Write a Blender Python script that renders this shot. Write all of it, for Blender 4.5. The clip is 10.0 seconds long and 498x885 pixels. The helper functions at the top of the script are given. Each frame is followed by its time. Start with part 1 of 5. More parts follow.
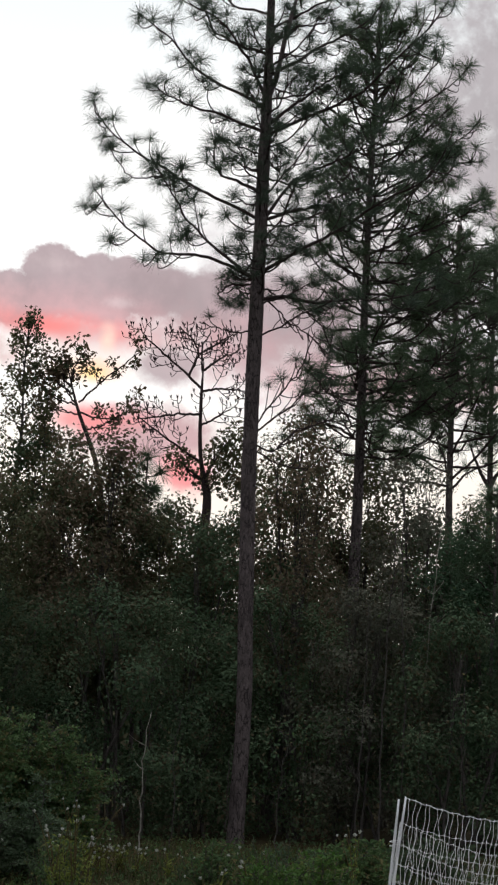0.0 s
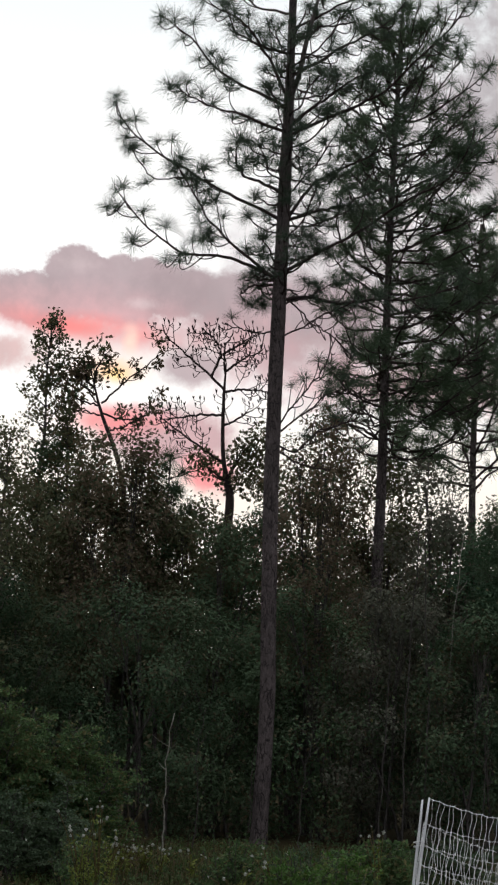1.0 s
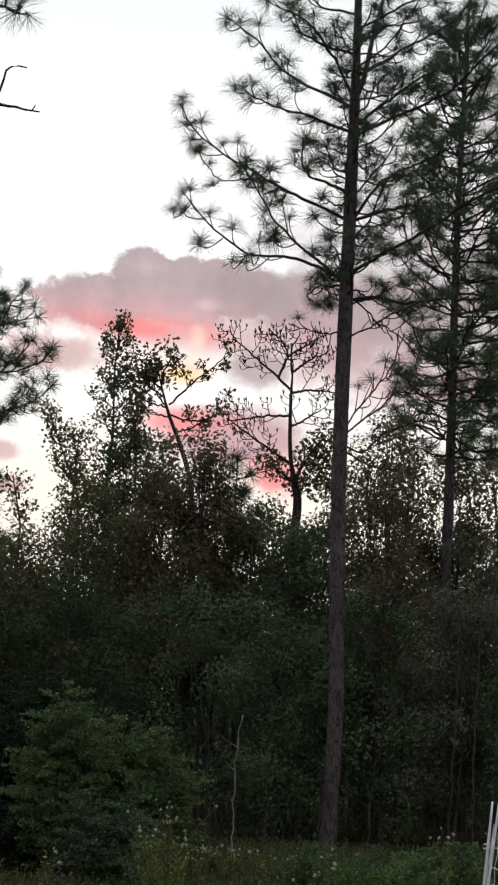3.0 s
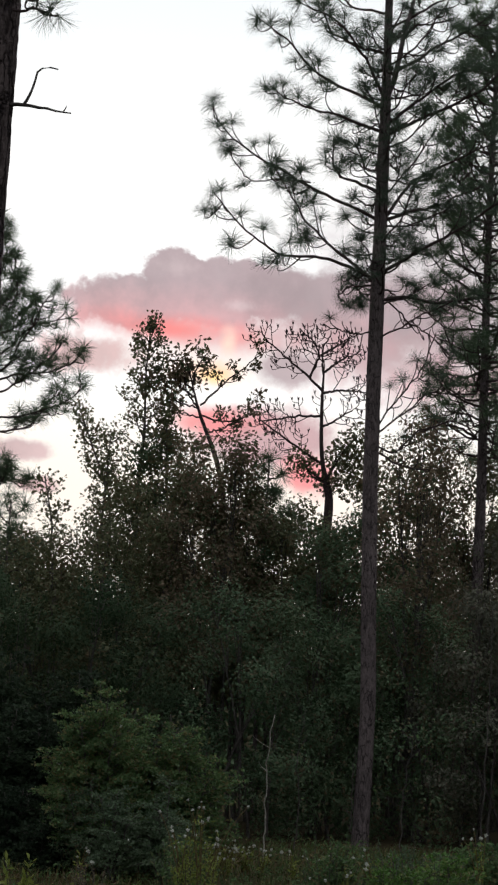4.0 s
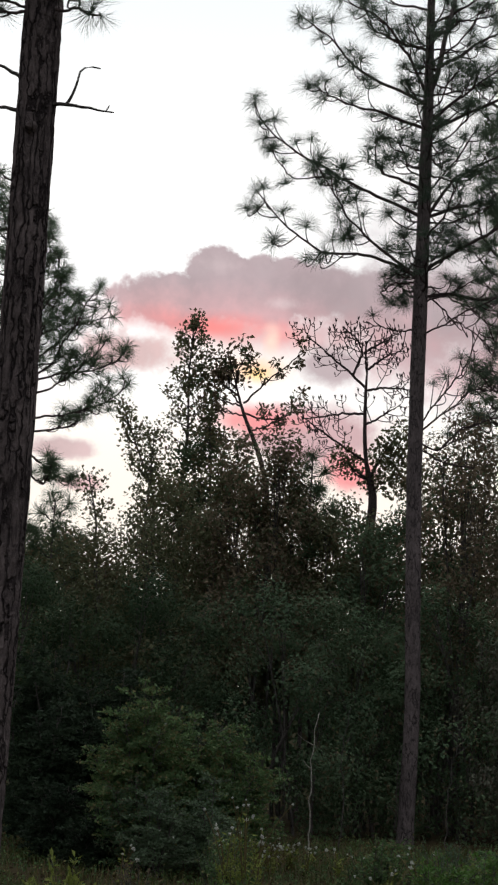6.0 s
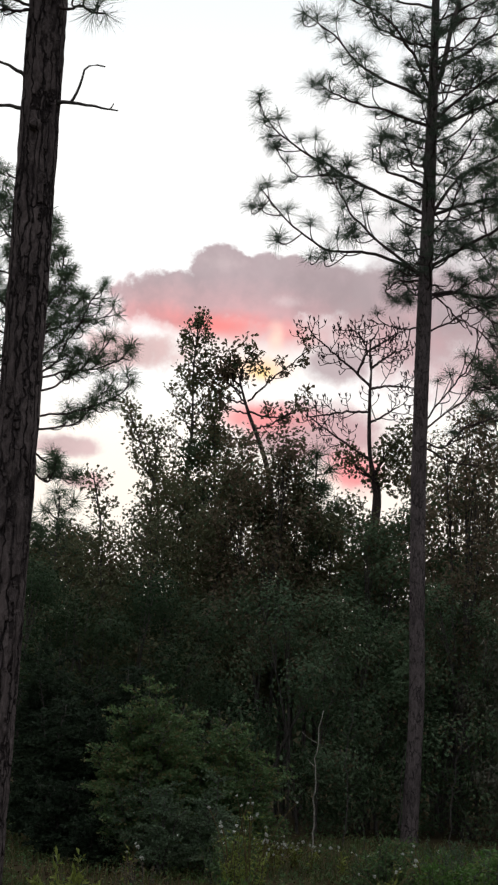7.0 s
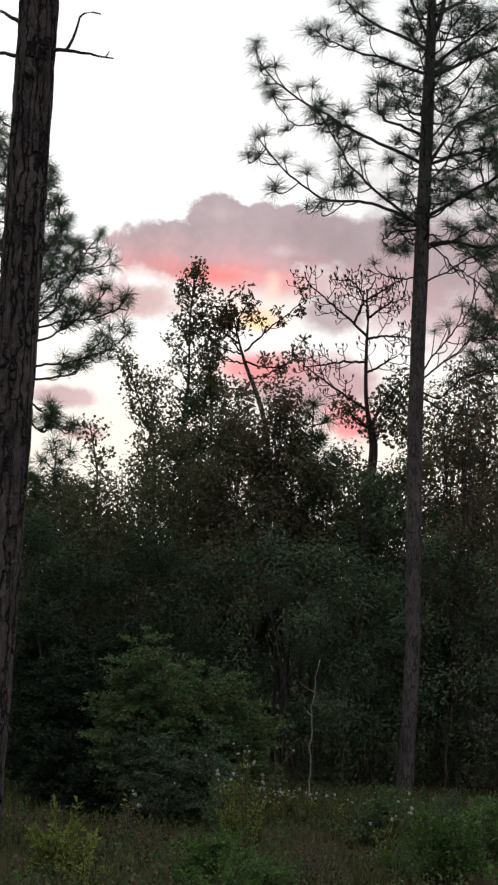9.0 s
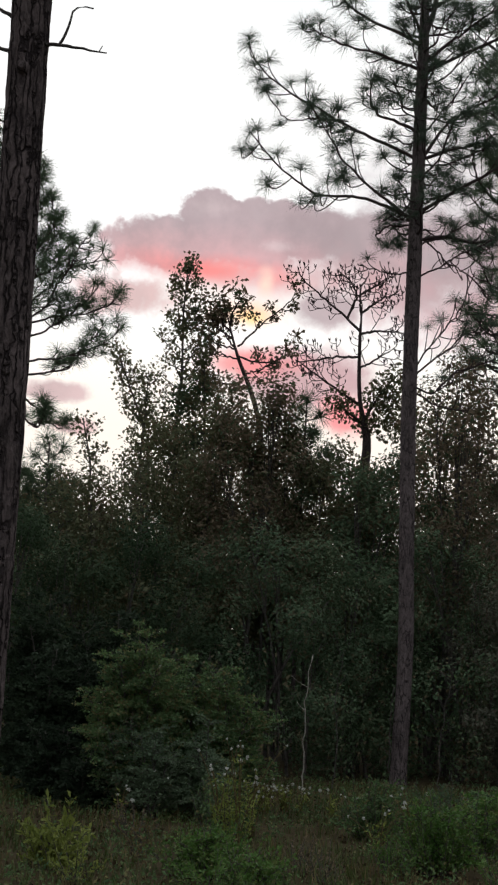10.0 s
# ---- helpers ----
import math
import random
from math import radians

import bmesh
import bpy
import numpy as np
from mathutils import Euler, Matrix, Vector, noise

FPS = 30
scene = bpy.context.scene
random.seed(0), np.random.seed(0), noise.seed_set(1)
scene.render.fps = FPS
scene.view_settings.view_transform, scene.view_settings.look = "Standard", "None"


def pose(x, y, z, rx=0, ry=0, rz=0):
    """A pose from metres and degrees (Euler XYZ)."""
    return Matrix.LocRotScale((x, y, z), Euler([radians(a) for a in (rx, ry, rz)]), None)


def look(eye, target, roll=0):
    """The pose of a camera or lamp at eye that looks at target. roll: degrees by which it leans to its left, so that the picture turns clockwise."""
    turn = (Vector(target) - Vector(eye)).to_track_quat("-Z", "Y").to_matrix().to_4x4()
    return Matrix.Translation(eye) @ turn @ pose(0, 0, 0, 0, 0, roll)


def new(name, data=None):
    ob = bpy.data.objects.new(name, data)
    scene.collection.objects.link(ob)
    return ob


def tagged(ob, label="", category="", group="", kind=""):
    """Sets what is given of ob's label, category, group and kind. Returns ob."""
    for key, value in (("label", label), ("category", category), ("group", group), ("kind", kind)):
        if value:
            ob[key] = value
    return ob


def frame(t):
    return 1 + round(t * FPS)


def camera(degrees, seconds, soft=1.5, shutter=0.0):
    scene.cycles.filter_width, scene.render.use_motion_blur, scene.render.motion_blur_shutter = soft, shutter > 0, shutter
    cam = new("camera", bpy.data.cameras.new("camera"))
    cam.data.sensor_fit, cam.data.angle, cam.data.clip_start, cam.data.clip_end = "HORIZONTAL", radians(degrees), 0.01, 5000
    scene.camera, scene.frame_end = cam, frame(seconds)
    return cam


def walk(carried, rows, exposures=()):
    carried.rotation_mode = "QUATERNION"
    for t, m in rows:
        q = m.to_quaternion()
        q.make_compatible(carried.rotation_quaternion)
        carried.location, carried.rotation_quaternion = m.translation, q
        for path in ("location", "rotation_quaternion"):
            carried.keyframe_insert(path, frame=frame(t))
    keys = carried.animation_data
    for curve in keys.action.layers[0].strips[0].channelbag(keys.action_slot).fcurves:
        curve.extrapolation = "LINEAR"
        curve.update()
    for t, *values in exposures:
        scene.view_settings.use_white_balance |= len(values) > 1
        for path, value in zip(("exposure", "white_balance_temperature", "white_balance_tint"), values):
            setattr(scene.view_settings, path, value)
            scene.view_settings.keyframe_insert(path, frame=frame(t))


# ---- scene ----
EYE = (0.0, 0.0, 1.6)
cam = camera(17.0, 10.0, soft=2.3)
# seconds, turn to the left, tilt up, roll, in degrees; the phone turns on the spot
TURNS = [
    (0.0, 0.0, 9.542, 2.8), (0.5, 0.297, 9.55, 2.792), (1.0, 0.789, 9.525, 2.813), (1.5, 1.284, 9.504, 2.849),
    (2.0, 1.826, 9.495, 2.883), (2.5, 2.425, 9.477, 2.876), (3.0, 3.134, 9.441, 2.926), (4.5, 4.669, 9.374, 3.029),
    (5.0, 5.111, 9.327, 3.042), (5.5, 5.497, 9.272, 3.052), (7.0, 5.878, 9.174, 3.093), (7.5, 5.885, 8.651, 3.103),
    (8.0, 5.936, 8.008, 3.075), (8.5, 5.92, 7.641, 3.066), (9.0, 5.668, 7.469, 3.051), (9.5, 5.487, 7.37, 3.032),
    (10.0, 5.427, 7.312, 3.015),
]
walk(cam, [(t, pose(*EYE, 0, 0, yaw) @ pose(0, 0, 0, 90 + pitch) @ pose(0, 0, 0, 0, 0, roll)) for t, yaw, pitch, roll in TURNS])
scene.view_settings.exposure = 0.0


# ---- sky and light ----
class Graph:
    """Short names for building node trees."""

    def __init__(self, tree):
        self.tree = tree
        tree.nodes.clear()

    def node(self, kind):
        return self.tree.nodes.new(kind)

    def put(self, socket, value):
        if isinstance(value, bpy.types.NodeSocket):
            self.tree.links.new(value, socket)
        elif isinstance(value, (tuple, list)) and len(value) == 3 and socket.type == "RGBA":
            socket.default_value = (*value, 1)
        else:
            socket.default_value = value

    def math(self, op, a, b=0.0, c=0.0, clamp=False):
        n = self.node("ShaderNodeMath")
        n.operation, n.use_clamp = op, clamp
        for socket, value in zip(n.inputs, (a, b, c)):
            self.put(socket, value)
        return n.outputs[0]

    def noise(self, vector, scale, detail=3.0, rough=0.55, distort=0.0):
        n = self.node("ShaderNodeTexNoise")
        self.put(n.inputs["Vector"], vector)
        n.inputs["Scale"].default_value, n.inputs["Detail"].default_value = scale, detail
        n.inputs["Roughness"].default_value, n.inputs["Distortion"].default_value = rough, distort
        return n.outputs["Fac"]

    def mix(self, fac, a, b, blend="MIX"):
        n = self.node("ShaderNodeMix")
        n.data_type, n.blend_type = "RGBA", blend
        self.put(n.inputs[0], fac)
        self.put(n.inputs[6], a)
        self.put(n.inputs[7], b)
        return n.outputs[2]

    def step(self, value, lo, hi):
        n = self.node("ShaderNodeMapRange")
        n.interpolation_type = "SMOOTHSTEP"
        self.put(n.inputs["Value"], value)
        n.inputs["From Min"].default_value, n.inputs["From Max"].default_value = lo, hi
        return n.outputs["Result"]

    def scaled(self, vector, s):
        n = self.node("ShaderNodeMapping")
        self.put(n.inputs["Vector"], vector)
        n.inputs["Scale"].default_value = s
        return n.outputs[0]


def make_sky():
    world = bpy.data.worlds.new("dusk_sky")
    scene.world = world
    world.use_nodes = True
    g = Graph(world.node_tree)
    way = g.node("ShaderNodeTexCoord").outputs["Generated"]
    sep = g.node("ShaderNodeSeparateXYZ")
    g.put(sep.inputs[0], way)
    x, y, z = sep.outputs
    az = g.math("MULTIPLY", g.math("ARCTAN2", x, y), 57.2958)
    el = g.math("MULTIPLY", g.math("ARCSINE", z), 57.2958)
    coarse = g.noise(way, 22, 6, 0.6)
    fine = g.noise(way, 90, 5, 0.62)
    puff = g.node("ShaderNodeTexVoronoi")
    puff.feature = "SMOOTH_F1"
    puff.inputs["Scale"].default_value, puff.inputs["Smoothness"].default_value = 70.0, 0.6
    warp = g.node("ShaderNodeVectorMath")
    warp.operation = "MULTIPLY_ADD"
    wind = g.node("ShaderNodeTexNoise")
    wind.inputs["Scale"].default_value, wind.inputs["Detail"].default_value = 60.0, 4.0
    g.put(wind.inputs["Vector"], way)
    g.put(warp.inputs[0], wind.outputs["Color"])
    warp.inputs[1].default_value = (0.014, 0.014, 0.014)
    g.put(warp.inputs[2], way)
    g.put(puff.inputs["Vector"], warp.outputs[0])
    heap = g.math("SUBTRACT", 0.36, puff.outputs["Distance"])
    billow = g.math("ADD", g.math("MULTIPLY", g.math("SUBTRACT", coarse, 0.5), 1.9), g.math("ADD", g.math("MULTIPLY", heap, 0.5), g.math("MULTIPLY", g.math("SUBTRACT", fine, 0.5), 1.5)))
    # clear evening air: physical sky for the blue overhead, a pale glow where the sun went down
    air = g.node("ShaderNodeTexSky")
    air.sky_type, air.sun_disc, air.sun_elevation, air.sun_rotation = "NISHITA", False, radians(8), radians(-6)
    blue = g.mix(1.0, air.outputs[0], (0.045, 0.045, 0.05), "MULTIPLY")
    sky = g.mix(1.0, (0.47, 0.47, 0.48), blue, "ADD")
    dome = g.node("ShaderNodeMapRange")
    dome.interpolation_type = "SMOOTHSTEP"
    g.put(dome.inputs["Value"], el)
    for key, value in (("From Min", -5.0), ("From Max", 70.0), ("To Min", 0.35), ("To Max", 2.35)):
        dome.inputs[key].default_value = value
    sky = g.mix(1.0, sky, dome.outputs["Result"], "MULTIPLY")
    da = g.math("DIVIDE", g.math("ADD", az, 6.0), 55.0)
    de = g.math("DIVIDE", g.math("SUBTRACT", el, 12.0), 34.0)
    far = g.math("SQRT", g.math("ADD", g.math("MULTIPLY", da, da), g.math("MULTIPLY", de, de)))
    glow = g.step(far, 1.25, 0.12)
    sky = g.mix(glow, sky, (1.12, 1.12, 1.11))
    sky = g.mix(g.math("MULTIPLY", g.step(el, 18.5, 27.0), glow), sky, (0.90, 0.96, 0.99))
    low = g.math("MULTIPLY", g.step(el, 12.5, 7.0), g.step(g.math("ABSOLUTE", az), 45.0, 8.0))
    sky = g.mix(g.math("MULTIPLY", low, 0.8), sky, (1.09, 0.99, 0.86))

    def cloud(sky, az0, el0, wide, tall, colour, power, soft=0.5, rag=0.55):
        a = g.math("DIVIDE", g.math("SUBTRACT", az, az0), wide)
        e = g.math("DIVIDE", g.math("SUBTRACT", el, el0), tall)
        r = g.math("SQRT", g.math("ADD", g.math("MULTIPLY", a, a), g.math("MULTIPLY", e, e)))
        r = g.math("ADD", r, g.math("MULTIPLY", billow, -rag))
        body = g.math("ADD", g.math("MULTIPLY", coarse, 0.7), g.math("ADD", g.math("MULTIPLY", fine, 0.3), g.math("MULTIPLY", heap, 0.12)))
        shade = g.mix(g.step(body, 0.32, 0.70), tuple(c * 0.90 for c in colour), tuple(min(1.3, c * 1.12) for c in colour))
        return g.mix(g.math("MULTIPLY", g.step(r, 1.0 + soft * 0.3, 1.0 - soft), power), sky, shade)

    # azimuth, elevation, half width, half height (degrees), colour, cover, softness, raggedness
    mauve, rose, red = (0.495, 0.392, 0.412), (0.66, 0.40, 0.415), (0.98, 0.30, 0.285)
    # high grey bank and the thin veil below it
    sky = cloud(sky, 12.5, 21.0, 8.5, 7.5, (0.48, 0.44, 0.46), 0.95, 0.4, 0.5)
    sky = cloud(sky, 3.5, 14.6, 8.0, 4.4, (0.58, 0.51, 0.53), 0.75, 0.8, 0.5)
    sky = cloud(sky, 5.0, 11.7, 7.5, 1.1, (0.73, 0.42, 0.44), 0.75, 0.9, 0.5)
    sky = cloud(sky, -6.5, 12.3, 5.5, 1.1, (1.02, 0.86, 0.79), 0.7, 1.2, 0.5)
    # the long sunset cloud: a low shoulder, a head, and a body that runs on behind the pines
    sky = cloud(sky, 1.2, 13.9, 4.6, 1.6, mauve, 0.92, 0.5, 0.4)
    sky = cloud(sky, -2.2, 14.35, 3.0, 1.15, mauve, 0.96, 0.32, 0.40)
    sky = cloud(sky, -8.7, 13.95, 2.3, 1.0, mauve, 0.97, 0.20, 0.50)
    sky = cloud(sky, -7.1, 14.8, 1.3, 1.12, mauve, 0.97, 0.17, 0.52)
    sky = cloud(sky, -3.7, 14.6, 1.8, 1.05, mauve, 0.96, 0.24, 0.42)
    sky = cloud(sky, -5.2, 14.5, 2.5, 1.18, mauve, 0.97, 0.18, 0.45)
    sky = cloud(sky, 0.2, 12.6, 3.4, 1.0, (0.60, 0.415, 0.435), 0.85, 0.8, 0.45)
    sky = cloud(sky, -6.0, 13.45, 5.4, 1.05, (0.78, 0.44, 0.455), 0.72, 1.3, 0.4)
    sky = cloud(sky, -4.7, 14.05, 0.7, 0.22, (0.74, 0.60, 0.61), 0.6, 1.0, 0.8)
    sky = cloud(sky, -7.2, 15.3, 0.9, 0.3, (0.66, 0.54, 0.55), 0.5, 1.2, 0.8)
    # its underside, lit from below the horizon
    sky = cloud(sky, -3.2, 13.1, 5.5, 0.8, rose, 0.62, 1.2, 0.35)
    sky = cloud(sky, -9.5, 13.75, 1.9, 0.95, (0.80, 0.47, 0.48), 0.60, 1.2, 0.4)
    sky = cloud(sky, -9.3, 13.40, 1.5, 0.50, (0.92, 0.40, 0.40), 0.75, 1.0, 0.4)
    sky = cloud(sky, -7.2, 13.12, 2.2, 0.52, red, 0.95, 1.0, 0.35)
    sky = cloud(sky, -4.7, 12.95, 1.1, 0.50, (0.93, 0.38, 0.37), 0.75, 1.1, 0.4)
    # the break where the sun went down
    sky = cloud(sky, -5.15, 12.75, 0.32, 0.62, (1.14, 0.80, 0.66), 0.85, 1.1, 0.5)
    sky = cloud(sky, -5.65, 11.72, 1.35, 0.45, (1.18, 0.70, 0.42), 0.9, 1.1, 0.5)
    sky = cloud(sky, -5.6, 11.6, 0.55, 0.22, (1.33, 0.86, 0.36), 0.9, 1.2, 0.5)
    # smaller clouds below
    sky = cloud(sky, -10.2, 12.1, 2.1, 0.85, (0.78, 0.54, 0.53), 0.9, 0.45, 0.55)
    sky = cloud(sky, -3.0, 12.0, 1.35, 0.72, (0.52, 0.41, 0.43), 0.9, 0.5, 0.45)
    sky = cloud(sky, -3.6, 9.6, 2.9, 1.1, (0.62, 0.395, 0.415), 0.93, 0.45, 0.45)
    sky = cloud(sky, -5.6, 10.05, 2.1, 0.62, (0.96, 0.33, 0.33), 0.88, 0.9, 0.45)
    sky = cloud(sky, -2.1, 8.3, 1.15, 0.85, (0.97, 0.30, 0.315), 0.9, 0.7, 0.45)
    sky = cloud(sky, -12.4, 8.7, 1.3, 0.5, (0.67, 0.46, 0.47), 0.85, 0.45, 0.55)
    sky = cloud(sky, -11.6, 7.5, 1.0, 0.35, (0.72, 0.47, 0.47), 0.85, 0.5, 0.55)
    # loose cloud over the rest of the sky
    spread = g.math("MULTIPLY", g.step(g.noise(way, 3.0, 5, 0.55), 0.48, 0.68), g.step(far, 0.5, 1.0))
    sky = g.mix(g.math("MULTIPLY", spread, 0.7), sky, (0.36, 0.33, 0.37))
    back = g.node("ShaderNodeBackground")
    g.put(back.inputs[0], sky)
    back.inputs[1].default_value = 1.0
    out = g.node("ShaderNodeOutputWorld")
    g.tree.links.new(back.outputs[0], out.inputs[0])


make_sky()
sun = new("sun", bpy.data.lights.new("sun", "SUN"))
sun.data.energy, sun.data.angle, sun.data.color = 0.5, radians(12), (1.0, 0.72, 0.5)
sun.matrix_world = look((0, 0, 0), (0.0965 * 10, -0.975 * 10, -0.2 * 10))


# ---- materials ----
def surface(name, build, rough=0.8, spec=0.3):
    m = bpy.data.materials.new(name)
    m.use_nodes = True
    g = Graph(m.node_tree)
    b = g.node("ShaderNodeBsdfPrincipled")
    b.inputs["Roughness"].default_value = rough
    b.inputs["Specular IOR Level"].default_value = spec
    out = g.node("ShaderNodeOutputMaterial")
    g.tree.links.new(b.outputs[0], out.inputs[0])
    build(g, b, out)
    return m


def bump(g, b, height, strength, distance):
    n = g.node("ShaderNodeBump")
    n.inputs["Strength"].default_value, n.inputs["Distance"].default_value = strength, distance
    g.put(n.inputs["Height"], height)
    g.tree.links.new(n.outputs[0], b.inputs["Normal"])


def bark(name, dark, light, stretch=0.12, size=22.0, depth=0.02, plates=7.0, broken=0.38):
    """Pine bark: long upright flakes parted by broken fissures, with scaly grain and blotches."""
    def build(g, b, out):
        p = g.node("ShaderNodeTexCoord").outputs["Object"]
        bend = g.node("ShaderNodeTexNoise")
        bend.inputs["Scale"].default_value, bend.inputs["Detail"].default_value = size * 0.7, 3.0
        g.put(bend.inputs["Vector"], p)
        shift = g.node("ShaderNodeVectorMath")
        shift.operation = "MULTIPLY_ADD"
        g.put(shift.inputs[0], bend.outputs["Color"])
        shift.inputs[1].default_value = (0.9 / size, 0.9 / size, 0.9 / size)
        g.put(shift.inputs[2], g.scaled(p, (1, 1, stretch)))
        cell = g.node("ShaderNodeTexVoronoi")
        cell.feature = "DISTANCE_TO_EDGE"
        cell.inputs["Scale"].default_value = size
        g.put(cell.inputs["Vector"], shift.outputs[0])
        gate = g.step(g.noise(g.scaled(p, (1, 1, 0.5)), size * 0.5, 2, 0.5), broken, broken + 0.24)
        gap = g.math("MAXIMUM", g.step(cell.outputs["Distance"], 0.0, 0.11), g.math("SUBTRACT", 1.0, gate))
        flake = g.noise(g.scaled(p, (1, 1, 0.4)), plates * 3, 4, 0.6, 1.0)
        grain = g.noise(p, 60, 4, 0.65)
        patch = g.noise(p, 2.2, 3, 0.5)
        tone = g.math("ADD", g.math("MULTIPLY", flake, 0.55), g.math("ADD", g.math("MULTIPLY", grain, 0.2), g.math("MULTIPLY", patch, 0.35)))
        colour = g.mix(g.step(tone, 0.34, 0.74), dark, light)
        colour = g.mix(gap, tuple(c * 0.7 for c in dark), colour)
        g.put(b.inputs["Base Color"], colour)
        bump(g, b, g.math("ADD", gap, g.math("MULTIPLY", flake, 1.2)), 1.0, depth)
    return surface(name, build, 0.95, 0.06)


def leafy(name, a, c, through_share=0.25, rough=0.5, patches=1.2, third=None, spec=0.18):
    """Leaf surface: colour differs from leaf to leaf and in drifts over the crown; some light passes through."""
    def build(g, b, out):
        rnd = g.node("ShaderNodeNewGeometry").outputs["Random Per Island"]
        own = g.node("ShaderNodeObjectInfo").outputs["Random"]
        p = g.node("ShaderNodeTexCoord").outputs["Object"]
        drift = g.noise(p, patches, 3, 0.6)
        fac = g.math("ADD", g.math("MULTIPLY", rnd, 0.3), g.math("MULTIPLY", g.step(drift, 0.32, 0.68), 0.7))
        colour = g.mix(fac, a, c)
        if third:
            colour = g.mix(g.step(g.math("ADD", rnd, g.math("MULTIPLY", drift, 0.6)), 1.02, 1.2), colour, third)
        colour = g.mix(g.math("MULTIPLY", own, 0.25), colour, tuple(v * 0.6 for v in a))
        g.put(b.inputs["Base Color"], colour)
        tr = g.node("ShaderNodeBsdfTranslucent")
        g.put(tr.inputs[0], colour)
        mixer = g.node("ShaderNodeMixShader")
        mixer.inputs[0].default_value = through_share
        g.tree.links.new(b.outputs[0], mixer.inputs[1])
        g.tree.links.new(tr.outputs[0], mixer.inputs[2])
        g.tree.links.new(mixer.outputs[0], out.inputs[0])
    return surface(name, build, rough, spec)


def speckled(name, a, c, scale, rough=0.8, strength=0.4, distance=0.005, spec=0.3):
    def build(g, b, out):
        p = g.node("ShaderNodeTexCoord").outputs["Object"]
        n = g.noise(p, scale, 4, 0.6)
        w = g.noise(p, scale * 0.12, 3, 0.55)
        g.put(b.inputs["Base Color"], g.mix(g.math("ADD", g.math("MULTIPLY", n, 0.5), g.math("MULTIPLY", w, 0.5)), a, c))
        bump(g, b, n, strength, distance)
    return surface(name, build, rough, spec)


PINE_BARK = bark("pine_bark", (0.036, 0.029, 0.029), (0.160, 0.130, 0.124), 0.085, 13.0, 0.05, 7.0, 0.26)
SLIM_BARK = bark("slim_pine_bark", (0.050, 0.042, 0.042), (0.172, 0.142, 0.138), 0.26, 24.0, 0.02, 12.0)
BRANCH_BARK = bark("branch_bark", (0.038, 0.030, 0.029), (0.091, 0.068, 0.065), 0.3, 40.0, 0.006, 20.0)
GREY_BARK = bark("grey_bark", (0.046, 0.041, 0.038), (0.122, 0.110, 0.099), 0.2, 40.0, 0.006, 20.0)
PALE_BARK = bark("pale_bark", (0.158, 0.146, 0.124), (0.365, 0.347, 0.295), 0.2, 40.0, 0.005, 20.0)
NEEDLE = leafy("pine_needles", (0.046, 0.076, 0.050), (0.084, 0.118, 0.076), 0.35, 0.45)
NEEDLE_DEEP = leafy("deep_green_needles", (0.056, 0.098, 0.054), (0.104, 0.148, 0.078), 0.35, 0.45)
LEAF = leafy("evergreen_leaves", (0.054, 0.096, 0.050), (0.112, 0.156, 0.084), 0.25, 0.7, 0.9, (0.108, 0.090, 0.051), 0.14)
LEAF_COOL = leafy("cool_green_leaves", (0.054, 0.094, 0.049), (0.104, 0.150, 0.078), 0.25, 0.7, 0.9, None, 0.14)
LEAF_BROWN = leafy("russet_leaves", (0.118, 0.094, 0.062), (0.225, 0.172, 0.108), 0.3, 0.68, 1.0, (0.078, 0.124, 0.062))
LEAF_LIGHT = leafy("light_green_leaves", (0.056, 0.104, 0.044), (0.120, 0.188, 0.068), 0.25, 0.6, 2.0, (0.166, 0.150, 0.066), 0.12)
LEAF_SAGE = leafy("sage_green_leaves", (0.072, 0.114, 0.064), (0.150, 0.198, 0.118), 0.25, 0.6, 2.0, None, 0.12)
# evergreen at about half brightness, shade of the left wood's edge included in the colour
LEAF_SHADED = leafy("shaded_evergreen_leaves", (0.027, 0.050, 0.024), (0.056, 0.082, 0.040), 0.25, 0.7, 0.9, None, 0.1)
LEAF_DUSK = leafy("dusky_grey_green_leaves", (0.088, 0.098, 0.070), (0.172, 0.170, 0.122), 0.25, 0.7, 0.9, (0.130, 0.106, 0.078), 0.12)
LEAF_OLIVE = leafy("olive_evergreen_leaves", (0.078, 0.092, 0.046), (0.148, 0.154, 0.078), 0.28, 0.68, 0.9, (0.145, 0.106, 0.060))
# near-black green: the deep shade of the hollow is put into this leaf colour
LEAF_HOLLOW_SHADE = leafy("hollow_shade_leaves", (0.018, 0.030, 0.018), (0.036, 0.053, 0.029), 0.2, 0.6, 2.0, None, 0.06)
LITTER = leafy("fallen_leaves", (0.027, 0.019, 0.009), (0.061, 0.042, 0.019), 0.1, 0.8, 0.6)
LEAF_FIR = leafy("soft_fir_green_leaves", (0.040, 0.090, 0.046), (0.078, 0.134, 0.070), 0.25, 0.5)
LEAF_VIVID = leafy("vivid_green_leaves", (0.058, 0.132, 0.025), (0.110, 0.196, 0.047), 0.3, 0.5, 2.5, (0.135, 0.165, 0.050))
LEAF_YELLOW = leafy("yellow_green_leaves", (0.131, 0.170, 0.034), (0.251, 0.282, 0.067), 0.3, 0.5, 3.0)
DRY = leafy("dry_straw", (0.084, 0.064, 0.028), (0.165, 0.130, 0.058), 0.2, 0.8, 2.0)
FLUFF = leafy("pale_seed_heads", (0.335, 0.345, 0.297), (0.512, 0.528, 0.465), 0.3, 0.9)
GRASS = leafy("grass_blades", (0.040, 0.062, 0.018), (0.084, 0.110, 0.030), 0.3, 0.6, 0.5, (0.125, 0.098, 0.046))
